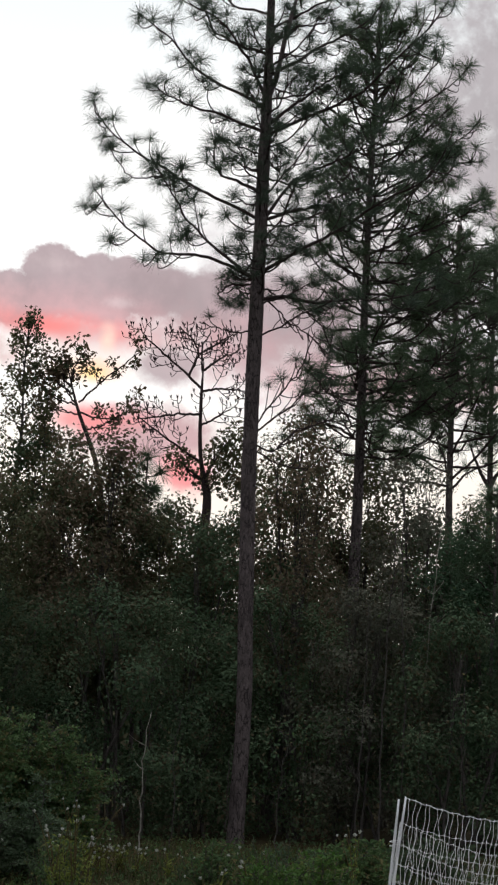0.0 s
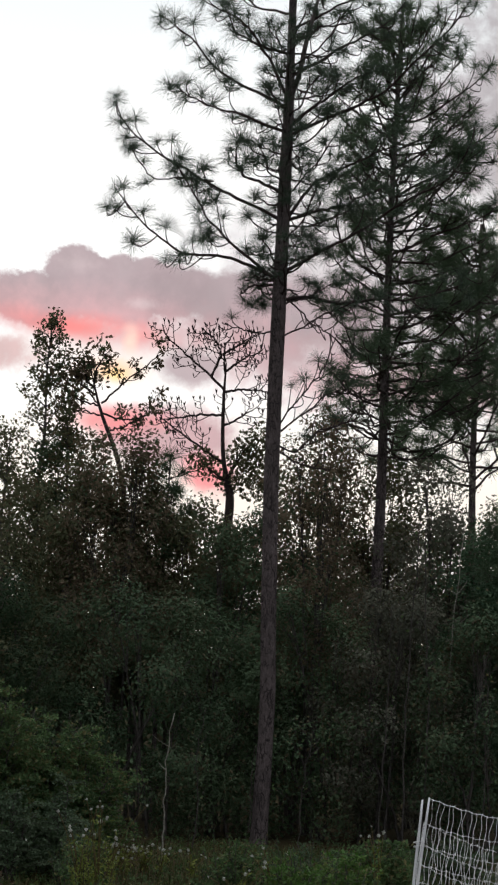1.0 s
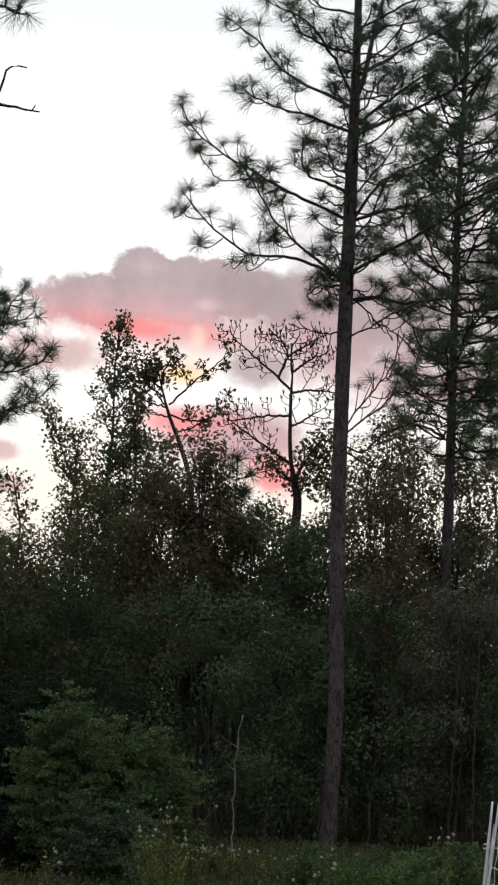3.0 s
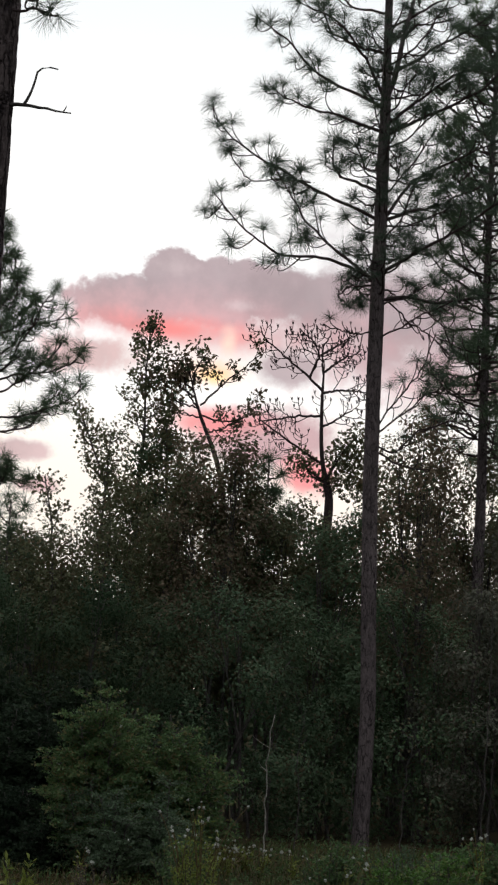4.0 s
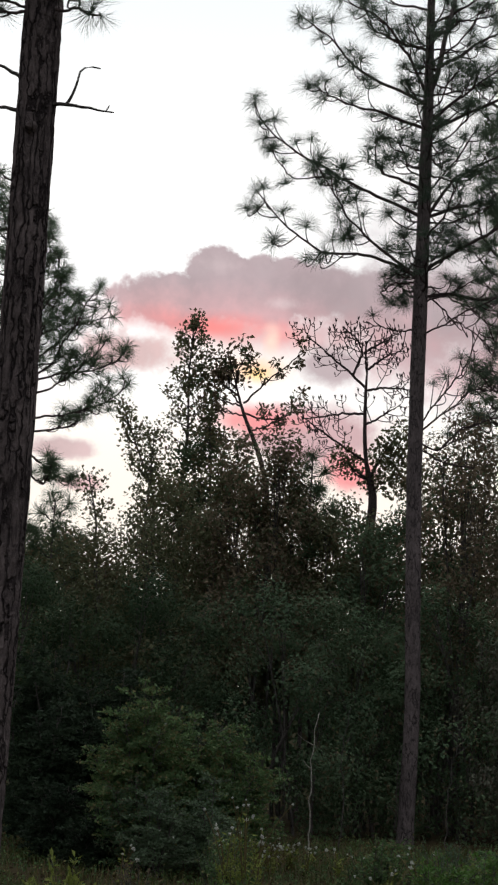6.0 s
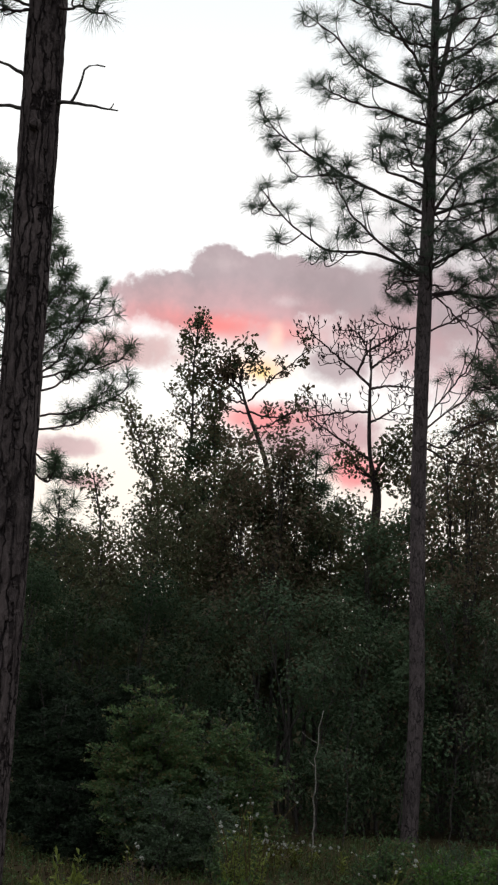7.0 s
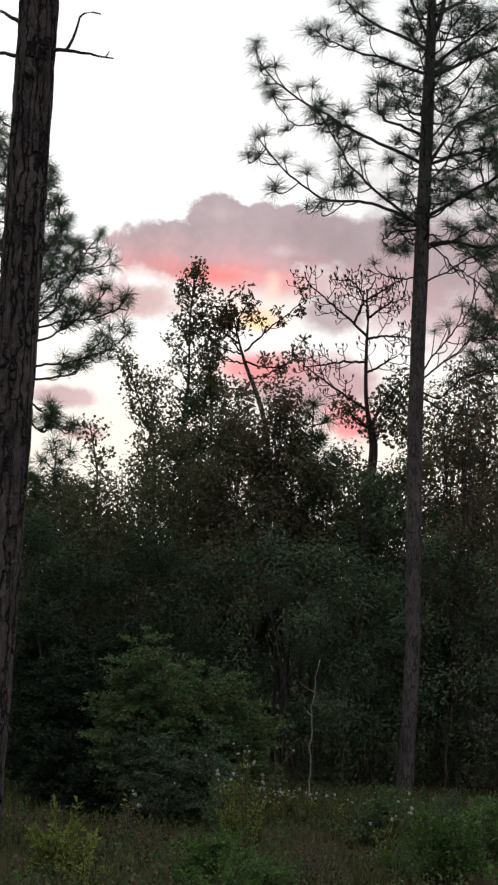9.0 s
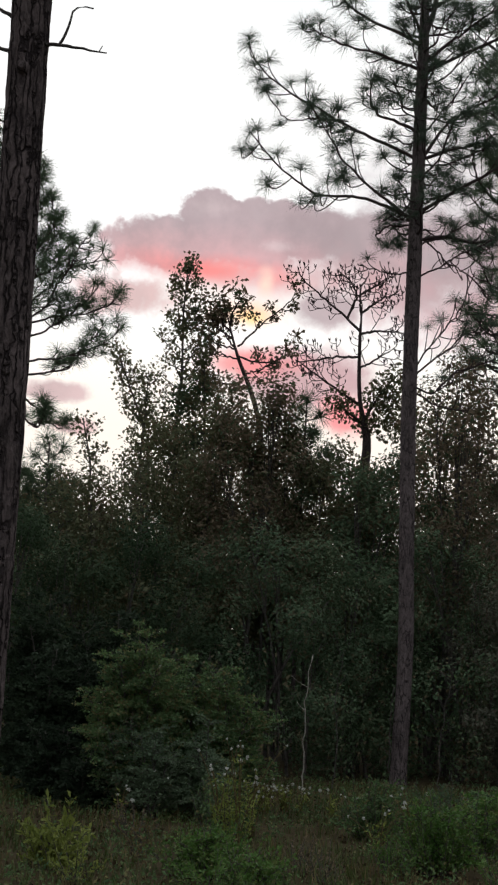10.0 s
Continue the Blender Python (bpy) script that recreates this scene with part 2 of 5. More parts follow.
SOIL = speckled("grassy_soil", (0.026, 0.021, 0.011), (0.058, 0.047, 0.026), 9.0, 1.0, 0.8, 0.03, 0.02)
WHITE_POST = speckled("white_plastic_post", (0.62, 0.63, 0.64), (0.80, 0.81, 0.82), 30.0, 0.5, 0.1, 0.001)
CORD = speckled("white_twine", (0.74, 0.74, 0.73), (0.88, 0.88, 0.87), 60.0, 0.7, 0.2, 0.001)


# ---- mesh tools ----
class Shape:
    """Gathers vertices and faces for one mesh."""

    def __init__(self):
        self.v, self.f, self.caps, self.n = [], [], [], 0

    def add(self, verts, faces):
        self.v.append(np.asarray(verts, float))
        self.f.append(np.asarray(faces, int) + self.n)
        self.n += len(verts)

    def tube(self, path, radii, sides=7, lumps=None):
        path = np.asarray(path, float)
        n = len(path)
        radii = np.broadcast_to(np.asarray(radii, float), (n,))
        tangent = np.gradient(path, axis=0)
        tangent /= np.linalg.norm(tangent, axis=1)[:, None] + 1e-9
        ref = np.array((1.0, 0.0, 0.0)) if abs(tangent[0][0]) < 0.8 else np.array((0.0, 1.0, 0.0))
        u = np.cross(tangent, ref)
        u /= np.linalg.norm(u, axis=1)[:, None] + 1e-9
        w = np.cross(tangent, u)
        a = np.linspace(0, 2 * np.pi, sides, endpoint=False)
        r = radii[:, None] * (np.ones((n, sides)) if lumps is None else lumps)
        ring = path[:, None] + r[..., None] * (np.cos(a)[None, :, None] * u[:, None] + np.sin(a)[None, :, None] * w[:, None])
        i, j = np.meshgrid(np.arange(n - 1), np.arange(sides), indexing="ij")
        k = (j + 1) % sides
        quads = np.stack([i * sides + j, i * sides + k, (i + 1) * sides + k, (i + 1) * sides + j], -1).reshape(-1, 4)
        self.add(ring.reshape(-1, 3), quads)
        self.caps.append([self.n - sides + k for k in range(sides)])

    def mesh(self, name, smooth=True):
        faces = []
        for f in self.f:
            faces.extend(f.tolist())
        faces.extend(self.caps)
        m = bpy.data.meshes.new(name)
        m.from_pydata(np.concatenate(self.v).tolist(), [], faces)
        if smooth:
            m.polygons.foreach_set("use_smooth", [True] * len(m.polygons))
        m.update()
        return m


def thing(name, at, label, category, group="", kind=""):
    ob = new(name)
    ob.location = at
    ob.empty_display_size = 0.2
    return tagged(ob, label, category, group, kind)


def part(name, shape, material, parent, label="", kind=""):
    data = shape if isinstance(shape, bpy.types.Mesh) else shape.mesh(name)
    if not data.materials:
        data.materials.append(material)
    ob = new(name, data)
    ob.parent = parent
    return tagged(ob, label, kind=kind)


def bezier(p0, p1, p2, n):
    t = np.linspace(0, 1, n)[:, None]
    return (1 - t) ** 2 * np.asarray(p0) + 2 * t * (1 - t) * np.asarray(p1) + t * t * np.asarray(p2)


def unit(v):
    return v / (np.linalg.norm(v) + 1e-9)


def curved(points, n=16):
    """A smooth line through a few given places."""
    pts = np.array(points, float)
    d = np.concatenate([[0], np.cumsum(np.linalg.norm(np.diff(pts, axis=0), axis=1))])
    u = np.linspace(0, d[-1], n)
    line = np.stack([np.interp(u, d, pts[:, k]) for k in range(3)], -1)
    for k in range(2):
        line[1:-1] = (line[:-2] + 2 * line[1:-1] + line[2:]) / 4
    return line


# ---- ground ----
def make_ground():
    n = 90
    xs = np.concatenate([-np.geomspace(1500, 12, 14), np.linspace(-10, 10, n), np.geomspace(12, 1500, 14)])
    ys = np.concatenate([-np.geomspace(1500, 10, 10), np.linspace(-8, 40, n), np.geomspace(44, 1800, 14)])
    s = Shape()
    verts = [(x, y, 0.05 * (noise.noise((x * 0.5, y * 0.5, 0)) + 0.5 * noise.noise((x * 1.7, y * 1.7, 3))) if abs(x) < 14 and -8 < y < 42 else 0.0) for y in ys for x in xs]
    w = len(xs)
    s.add(verts, [(j * w + i, j * w + i + 1, (j + 1) * w + i + 1, (j + 1) * w + i) for j in range(len(ys) - 1) for i in range(w - 1)])
    ob = new("ground", s.mesh("ground"))
    ob.data.materials.append(SOIL)
    tagged(ob, "rough grassy clearing with bare sandy soil", "ground", kind="structure")


make_ground()


# ---- pines ----
def needle_tuft(rng, length, count, stout=1.0, back=-0.45):
    """A brush of long needles at the end of a shoot that points along z."""
    s = Shape()
    along = rng.uniform(-0.045, 0.02, count) * length / 0.22
    lean = np.arccos(rng.uniform(back, 0.98, count))
    turn = rng.uniform(0, 2 * np.pi, count)
    size = length * rng.uniform(0.84, 1.06, count)
    out = np.stack([np.sin(lean) * np.cos(turn), np.sin(lean) * np.sin(turn), np.cos(lean)], -1)
    start = np.stack([np.zeros(count), np.zeros(count), along], -1)
    mid = start + out * size[:, None] * 0.55
    tip = start + out * size[:, None] + np.array((0, 0, -0.03)) * (length / 0.22)
    side = np.cross(out, rng.normal(size=(count, 3)))
    side /= np.linalg.norm(side, axis=1)[:, None]
    wide = 0.0011 * stout * length / 0.22
    verts = np.stack([start - side * wide, start + side * wide, mid + side * wide, mid - side * wide, tip], 1).reshape(-1, 3)
    b = np.arange(count)[:, None] * 5
    s.f.append(b + np.array([[0, 1, 2, 3]]))
    s.v.append(verts)
    s.n = len(verts)
    m = s.mesh("needle_tuft", False)
    extra = bmesh.new()
    extra.from_mesh(m)
    extra.verts.ensure_lookup_table()
    for k in range(count):
        extra.faces.new([extra.verts[5 * k + 3], extra.verts[5 * k + 2], extra.verts[5 * k + 4]])
    shoot = bmesh.ops.create_cone(extra, segments=5, radius1=0.008, radius2=0.006, depth=0.07, cap_ends=True)
    bmesh.ops.translate(extra, verts=shoot["verts"], vec=(0, 0, -0.02))
    extra.to_mesh(m)
    extra.free()
    return m


rng = np.random.default_rng(7)
TUFTS = [needle_tuft(rng, 0.265, 135, 1.2) for k in range(8)]
TUFTS_DENSE = [needle_tuft(rng, 0.27, 88, 1.9) for k in range(6)]
TUFTS_FAN = [needle_tuft(rng, 0.27, 60, 1.0, 0.45) for k in range(4)]
TUFTS_FAR = [needle_tuft(rng, 0.30, 105, 2.2) for k in range(4)]
for m in TUFTS + TUFTS_FAN:
    m.materials.append(NEEDLE)
for m in TUFTS_DENSE + TUFTS_FAR:
    m.materials.append(NEEDLE_DEEP)


def turned(place, axis, spin, size):
    q = Vector(axis).to_track_quat("Z", "Y")
    return Matrix.Translation(Vector(place)) @ q.to_matrix().to_4x4() @ Matrix.Rotation(spin, 4, "Z") @ Matrix.Diagonal((size, size, size, 1))


def pine_branch(root, rng, start, end, bend, tufts, thick, spacing=0.30, twig=0.45, leafless=0.0, begin=0.35, scale=1.0, hang=0.0):
    """A limb that bows out from the trunk and lifts at its tip, with side shoots that each end in a needle tuft."""
    start, end = np.array(start, float), np.array(end, float)
    mid = start * 0.48 + end * 0.52 - np.array((0, 0, bend))
    n = 18
    path = bezier(start, mid, end, n)
    path[1:-1] += np.cumsum(rng.normal(0, 0.010, (n - 2, 3)), 0) * np.linspace(1, 0.4, n - 2)[:, None]
    length = np.linalg.norm(np.diff(path, axis=0), axis=1).sum()
    u = np.linspace(0, 1, n)
    path[:, 2] += 0.028 * length * np.sin(u * rng.uniform(7, 11) + rng.uniform(0, 6)) * np.sin(u * math.pi)
    path[:, 0] += 0.018 * length * np.sin(u * rng.uniform(6, 10) + rng.uniform(0, 6)) * np.sin(u * math.pi)
    clothe(root, rng, path, tufts, thick, spacing, twig, leafless, begin, scale, hang)


def pine_limb(root, rng, line, away, tufts, thick, spacing=0.30, twig=0.40, leafless=0.0, begin=0.3, scale=1.0):
    """A limb along a given line of reach and height beside the trunk, leading off towards or away from the clearing."""
    pts = [(x, away * u + 0.06 * math.sin(5 * u), z) for (x, z), u in zip(line, np.linspace(0, 1, len(line)))]
    path = curved(pts, 26)
    path[1:-1] += np.cumsum(rng.normal(0, 0.013, (24, 3)), 0) * np.sin(np.linspace(0, math.pi, 24))[:, None]
    clothe(root, rng, path, tufts, thick, spacing, twig, leafless, begin, scale, 0.0)


def clothe(root, rng, path, tufts, thick, spacing, twig, leafless, begin, scale, hang):
    """The wood of a limb, its shoots and the tufts at their tips."""
    n = len(path)
    length = np.linalg.norm(np.diff(path, axis=0), axis=1).sum()
    s = Shape()
    s.tube(path, np.linspace(thick, 0.008, n), 6)
    spots = []
    at = begin + rng.uniform(0, 0.1)
    flip = rng.choice([-1, 1])
    while at < 0.94:
        k = at * (n - 1)
        i = int(k)
        p = path[i] + (path[i + 1] - path[i]) * (k - i)
        t = unit(path[i + 1] - path[i])
        flip = -flip
        side = unit(np.cross(t, (0, 0, 1))) * flip
        go = unit(t * 0.75 + side * rng.uniform(0.2, 0.95) + np.array((0, 0, 1)) * rng.uniform(-0.85, 0.80) + rng.normal(0, 0.1, 3))
        far = twig * rng.uniform(0.55, 1.25) * (1.15 - 0.55 * at) * min(1.2, 0.5 + length / 4)
        tip = p + go * far * 0.9 + np.array((0, 0, 0.26 * far))
        shoot = bezier(p, p + go * far * 0.95 - np.array((0, 0, 0.34 * far)) + rng.normal(0, 0.04, 3), tip, 8)
        s.tube(shoot, np.linspace(min(0.010, thick * 0.6), 0.006, 8), 5)
        if rng.random() > leafless:
            spots.append((tip, unit(unit(shoot[-1] - shoot[-3]) + np.array((0, 0, 0.35)))))
            if far > 0.38 and rng.random() < 0.55:
                q = shoot[3]
                go2 = unit(go + rng.normal(0, 0.6, 3) + np.array((0, 0, 0.2)))
                tip2 = q + go2 * far * 0.55
                s.tube(bezier(q, q + go2 * far * 0.25 - np.array((0, 0, 0.02)), tip2, 5), np.linspace(0.008, 0.005, 5), 4)
                spots.append((tip2, unit(go2 + np.array((0, 0, 0.3)))))
        at += spacing / length * rng.uniform(0.7, 1.3)
    if rng.random() >= leafless or leafless < 0.2:
        spots.append((path[-1], unit(path[-1] - path[-3])))
    limb = part("branch", s, BRANCH_BARK, root)
    made = SINGLE.setdefault(root.name, [])
    for place, axis in spots:
        kind = tufts[rng.integers(len(tufts))]
        m = turned(place, axis - np.array((0, 0, hang)), rng.uniform(0, 6.28), scale * rng.uniform(0.78, 1.15))
        if len(made) < 300:
            ob = new("needle_tuft", kind)
            ob.parent = limb
            ob.matrix_local = m
            made.append(ob)
        else:
            REST.setdefault(root.name, (root, []))[1].append((kind, m))


SINGLE, REST = {}, {}


def join_rest():
    """Tufts past the first three hundred of a tree become one mesh."""
    for root, list_ in REST.values():
        verts, faces, count = [], [], 0
        for kind, m in list_:
            co = np.empty(len(kind.vertices) * 3)
            kind.vertices.foreach_get("co", co)
            a = np.array(m)
            verts.append(co.reshape(-1, 3) @ a[:3, :3].T + a[:3, 3])
            faces.extend([[i + count for i in f.vertices] for f in kind.polygons])
            count += len(kind.vertices)
        data = bpy.data.meshes.new("needles")
        data.from_pydata(np.concatenate(verts).tolist(), [], faces)
        part("needles", data, list_[0][0].materials[0], root, kind="stuff")


def pine_trunk(root, rng, height, r0, r1, lean=(0.0, 0.0), sides=20, rings=120, relief=0.06, flare=0.15, sway=0.02, girth=None, skin=None):
    zs = np.linspace(-0.15, height, rings)
    t = zs / height
    wander = np.stack([lean[0] * t + sway * np.sin(zs * 0.7 + rng.uniform(0, 6)), lean[1] * t + sway * np.sin(zs * 0.6 + rng.uniform(0, 6)), zs], -1)
    wander[:, :2] -= wander[0, :2]
    r = r0 + (r1 - r0) * np.clip(t, 0, 1) + r0 * flare * np.exp(-np.clip(zs, 0, None) * 2.2)
    if girth:
        r = np.interp(zs, girth[0], girth[1])
    a = np.linspace(0, 2 * np.pi, sides, endpoint=False)
    lumps = np.ones((rings, sides))
    seed = rng.uniform(0, 50)
    for i, zz in enumerate(zs):
        for j, aa in enumerate(a):
            c = Vector((math.cos(aa) * 2.6 * r0 / 0.11, math.sin(aa) * 2.6 * r0 / 0.11, zz * 2.2 + seed))
            d = noise.voronoi(c)[0]
            lumps[i, j] += relief * (min(1.0, (d[1] - d[0]) * 3.0) - 0.5) + relief * 0.5 * noise.noise(c * 3.0) + relief * 0.5 * noise.noise(c * 0.6)
    s = Shape()
    s.tube(wander, r, sides, lumps)
    part("trunk", s, skin or SLIM_BARK, root)
    return lambda z: np.array((np.interp(z, zs, wander[:, 0]), np.interp(z, zs, wander[:, 1]), z))


def main_pine():
    rng = np.random.default_rng(11)
    root = thing("pine_tree", (0.015, 22.5, 0), "tall slender pine with scaly grey-brown bark and open tufted limbs", "pine tree", "pines at the wood's edge")
    axis = pine_trunk(root, rng, 15.0, 0.118, 0.062, (0.0, 0.0), 28, 190, 0.07, 0.0, 0.010, ((0, 0.3, 2, 7.2, 9.3, 10.3, 11.0, 15), (0.125, 0.108, 0.101, 0.101, 0.086, 0.074, 0.058, 0.040)))
    # the foot stands a little to one side of the upper trunk
    for v in root.children[0].data.vertices:
        v.co.x += float(np.interp(v.co.z, (0, 0.5, 1.8, 3.3, 4.9, 8.5), (0.055, 0.065, 0.090, 0.050, 0.018, 0.0)))
    # limbs towards the open sky, each as reach and height from the foot of the tree: depth, then the line
    west = [
        (0.5, [(-0.02, 10.2), (-0.57, 10.57), (-0.98, 10.89), (-1.40, 11.31), (-1.90, 11.7)]),
        (-0.4, [(-0.02, 10.36), (-0.27, 10.81), (-0.70, 11.28), (-1.28, 11.57)]),
        (0.3, [(-0.02, 11.0), (-0.38, 11.2), (-0.80, 11.41), (-0.98, 11.77)]),
        (-0.5, [(-0.03, 9.85), (-0.54, 9.97), (-0.98, 10.0), (-1.33, 10.07), (-1.56, 10.24)]),
        (0.4, [(-0.03, 8.55), (-0.48, 8.82), (-0.92, 9.03), (-1.32, 9.23), (-1.73, 9.48), (-2.14, 9.78), (-2.40, 10.04), (-2.48, 10.30)]),
        (-0.3, [(-0.03, 7.64), (-0.45, 7.98), (-0.72, 8.23), (-0.98, 8.51), (-1.26, 8.87), (-1.50, 9.15)]),
        (-0.6, [(-0.03, 7.70), (-0.44, 7.85), (-0.82, 7.98), (-1.30, 7.99), (-1.56, 8.10), (-1.88, 8.31), (-2.10, 8.47), (-2.30, 8.68)]),
        (0.3, [(-0.03, 8.95), (-0.42, 9.19), (-0.69, 9.31), (-0.75, 9.62), (-0.66, 9.80)]),
    ]
    for away, line in west:
        pine_limb(root, rng, line, away, TUFTS, 0.027, 0.185, 0.42, 0.0, 0.26, 1.1)
    # a dead-looking shoot that leaves the longest limb and curls back up
    pine_limb(root, rng, [(-1.0, 9.07), (-1.45, 9.18), (-1.84, 9.20), (-2.12, 9.45), (-2.2, 9.60)], 0.3, TUFTS, 0.012, 0.25, 0.28, 0.0, 0.55)
    pine_limb(root, rng, [(-0.03, 7.62), (-0.38, 7.62), (-0.53, 7.50), (-0.42, 7.36)], 0.2, TUFTS, 0.016, 0.10, 0.26, 0.2, 0.2, 0.8)
    pine_limb(root, rng, [(-0.03, 7.5), (-0.25, 7.45), (-0.35, 7.35), (-0.22, 7.22)], -0.3, TUFTS, 0.012, 0.09, 0.22, 0.4, 0.3, 0.8)
    east = [
        (0.3, [(0.06, 10.70), (0.62, 11.08), (1.07, 11.39), (1.34, 11.67), (1.62, 11.93)]),
        (-0.5, [(0.04, 9.80), (0.53, 10.06), (0.93, 10.23), (1.34, 10.49), (1.73, 10.82), (2.14, 11.2), (2.46, 11.66)]),
        (0.4, [(0.04, 8.55), (0.30, 9.01), (0.52, 9.26), (0.87, 9.49), (1.27, 9.70), (1.54, 9.83)]),
        (-0.3, [(0.04, 8.55), (0.72, 8.75), (1.40, 8.97)]),
        (-0.7, [(0.04, 7.80), (0.53, 8.09), (1.01, 8.30), (1.50, 8.55), (1.94, 8.81), (2.30, 8.97), (2.51, 9.36), (2.56, 9.79)]),
        (0.5, [(0.04, 7.40), (0.40, 7.52), (0.85, 7.44), (1.30, 7.55), (1.75, 7.50), (2.2, 7.66), (2.56, 7.86)]),
        (-0.4, [(0.04, 9.96), (0.39, 10.18), (0.66, 10.29), (1.10, 10.62)]),
        (0.2, [(0.04, 11.2), (0.4, 11.45), (0.9, 11.6)]),
    ]
    for away, line in east:
        pine_limb(root, rng, line, away, TUFTS, 0.027, 0.165, 0.42, 0.05, 0.2)
    # the second leader, forked off where the trunk thins
    s = Shape()
    fork = curved([(0.0, 0.0, 10.3), (0.12, -0.03, 10.6), (0.22, -0.05, 11.25), (0.36, -0.05, 11.85), (0.6, -0.05, 13.0)], 24)
    s.tube(fork, np.linspace(0.042, 0.012, 24), 8)
    part("leader", s, SLIM_BARK, root)
    # thin half-bare limbs under the crown
    bare = [
        (-0.3, [(0.06, 6.88), (0.41, 7.07), (1.03, 7.34)]), (0.3, [(0.06, 7.46), (0.41, 7.19), (0.73, 6.97), (1.05, 6.70)]),
        (-0.3, [(0.06, 5.62), (0.45, 6.16), (0.71, 6.49), (0.81, 6.89)]), (0.4, [(0.06, 5.52), (0.46, 5.88), (0.84, 6.17), (1.38, 6.20)]),
        (-0.2, [(0.06, 5.36), (0.34, 5.24), (0.63, 5.53), (1.09, 5.71), (1.41, 5.57)]), (0.2, [(0.06, 5.27), (0.49, 5.17), (0.81, 5.07)]),
        (0.4, [(-0.04, 6.95), (-0.35, 7.0), (-0.75, 7.12)]),
    ]
    for away, line in bare:
        pine_limb(root, rng, line, away, TUFTS, 0.014, 0.085, 0.38, 0.78, 0.15, 0.8)
    # shorter limbs that fill the crown round the trunk
    for k in range(46):
        z = 7.3 + 4.0 * k / 45
        a = 2.39996 * k
        east_side = math.cos(a) > -0.2
        far = rng.uniform(0.6, 1.1) if east_side else rng.uniform(0.35, 0.6)
        p = axis(z)
        pine_branch(root, rng, p, p + np.array((math.cos(a) * far, math.sin(a) * far * 1.3, far * rng.uniform(0.1, 0.7))), 0.12, TUFTS, 0.016, 0.17, 0.42, 0.15, 0.22, 0.9)
    for k in range(16):
        z = 11.4 + 3.4 * k / 16
        a = k * 2.4
        far = 1.7 - 1.2 * k / 16
        p = axis(z)
        pine_branch(root, rng, p, p + np.array((math.cos(a) * far, math.sin(a) * far, 0.55 * far)), 0.15, TUFTS, 0.020, 0.3, 0.40)


def second_pine():
    rng = np.random.default_rng(23)
    root = thing("pine_tree", (1.74, 27.0, 0), "pine with a full dark green crown behind the slender one", "pine tree", "pines at the wood's edge")
    axis = pine_trunk(root, rng, 13.7, 0.118, 0.03, (0.12, 0.0), 20, 140)
    count = 104
    for k in range(count):
        u = k / (count - 1)
        z = 6.0 + 7.3 * u
        a = k * 2.39996
        east = 0.5 + 0.5 * math.cos(a)
        far = (1.05 + 1.15 * east * min(1.0, 1.6 * (1.03 - u))) * rng.uniform(0.6, 1.12) * (1.0 if u < 0.85 else 0.62)
        p = axis(z)
        end = p + np.array((math.cos(a) * far, math.sin(a) * far, far * (0.30 + 0.55 * u) * rng.uniform(0.3, 1.5)))
        pine_branch(root, rng, p, end, 0.26 * far, TUFTS_DENSE, 0.022, 0.14, 0.48, 0.38 if u > 0.35 else 0.52, 0.2, 1.0)
    # long limbs that show between the tufts: depth, then reach and height
    low = [
        (-0.5, [(-0.02, 6.3), (-0.42, 6.49), (-0.79, 6.47)], 0.8), (0.4, [(0.04, 6.37), (0.53, 6.11), (1.08, 6.32), (1.62, 6.82), (1.89, 7.12)], 0.3),
        (-0.4, [(0.04, 6.7), (0.59, 7.11), (1.05, 7.18)], 0.5), (0.3, [(0.04, 7.58), (0.85, 7.64), (1.88, 7.74)], 0.2),
        (0.4, [(0.04, 7.0), (0.8, 7.3), (1.6, 7.5), (2.2, 8.0)], 0.1), (0.3, [(0.04, 6.9), (0.7, 6.75), (1.3, 6.9), (1.9, 7.2)], 0.2),
        (-0.2, [(0.0, 7.4), (-0.4, 7.2), (-0.85, 7.3)], 0.3),
    ]
    mid = [
        (-0.3, [(0.04, 8.35), (0.63, 8.55), (1.2, 8.33)], 0.3), (0.5, [(0.04, 8.9), (0.6, 9.05), (1.25, 9.3), (1.9, 9.75)], 0.05),
        (-0.6, [(0.04, 9.9), (0.6, 10.2), (1.1, 10.7), (1.5, 11.1)], 0.05), (-0.5, [(0.04, 8.05), (0.7, 8.3), (1.4, 8.7), (2.0, 9.2)], 0.05),
        (-0.2, [(0.04, 9.4), (0.7, 9.7), (1.4, 9.9), (2.0, 10.3)], 0.0), (-0.4, [(0.0, 9.0), (-0.45, 9.25), (-0.7, 9.7), (-0.8, 10.3)], 0.15),
        (0.3, [(0.05, 9.8), (0.8, 10.0), (1.5, 10.3), (2.1, 10.6)], 0.0),
    ]
    high = [
        (0.2, [(0.04, 11.2), (0.5, 11.5), (0.95, 12.0), (1.25, 12.4)], 0.05), (0.3, [(0.0, 10.8), (-0.4, 11.1), (-0.75, 11.5)], 0.1),
        (-0.4, [(0.06, 10.4), (0.7, 10.7), (1.3, 10.9), (1.9, 11.0)], 0.0), (0.4, [(0.07, 10.9), (0.6, 11.3), (1.1, 11.8), (1.42, 12.1)], 0.0),
        (-0.3, [(0.08, 11.9), (0.4, 12.3), (0.75, 12.75)], 0.0), (0.2, [(0.1, 12.9), (0.3, 13.3), (0.45, 13.6)], 0.0),
        (-0.2, [(0.1, 12.8), (-0.1, 13.2), (-0.3, 13.5)], 0.0), (0.1, [(0.11, 13.2), (0.13, 13.5), (0.14, 13.85)], 0.0),
    ]
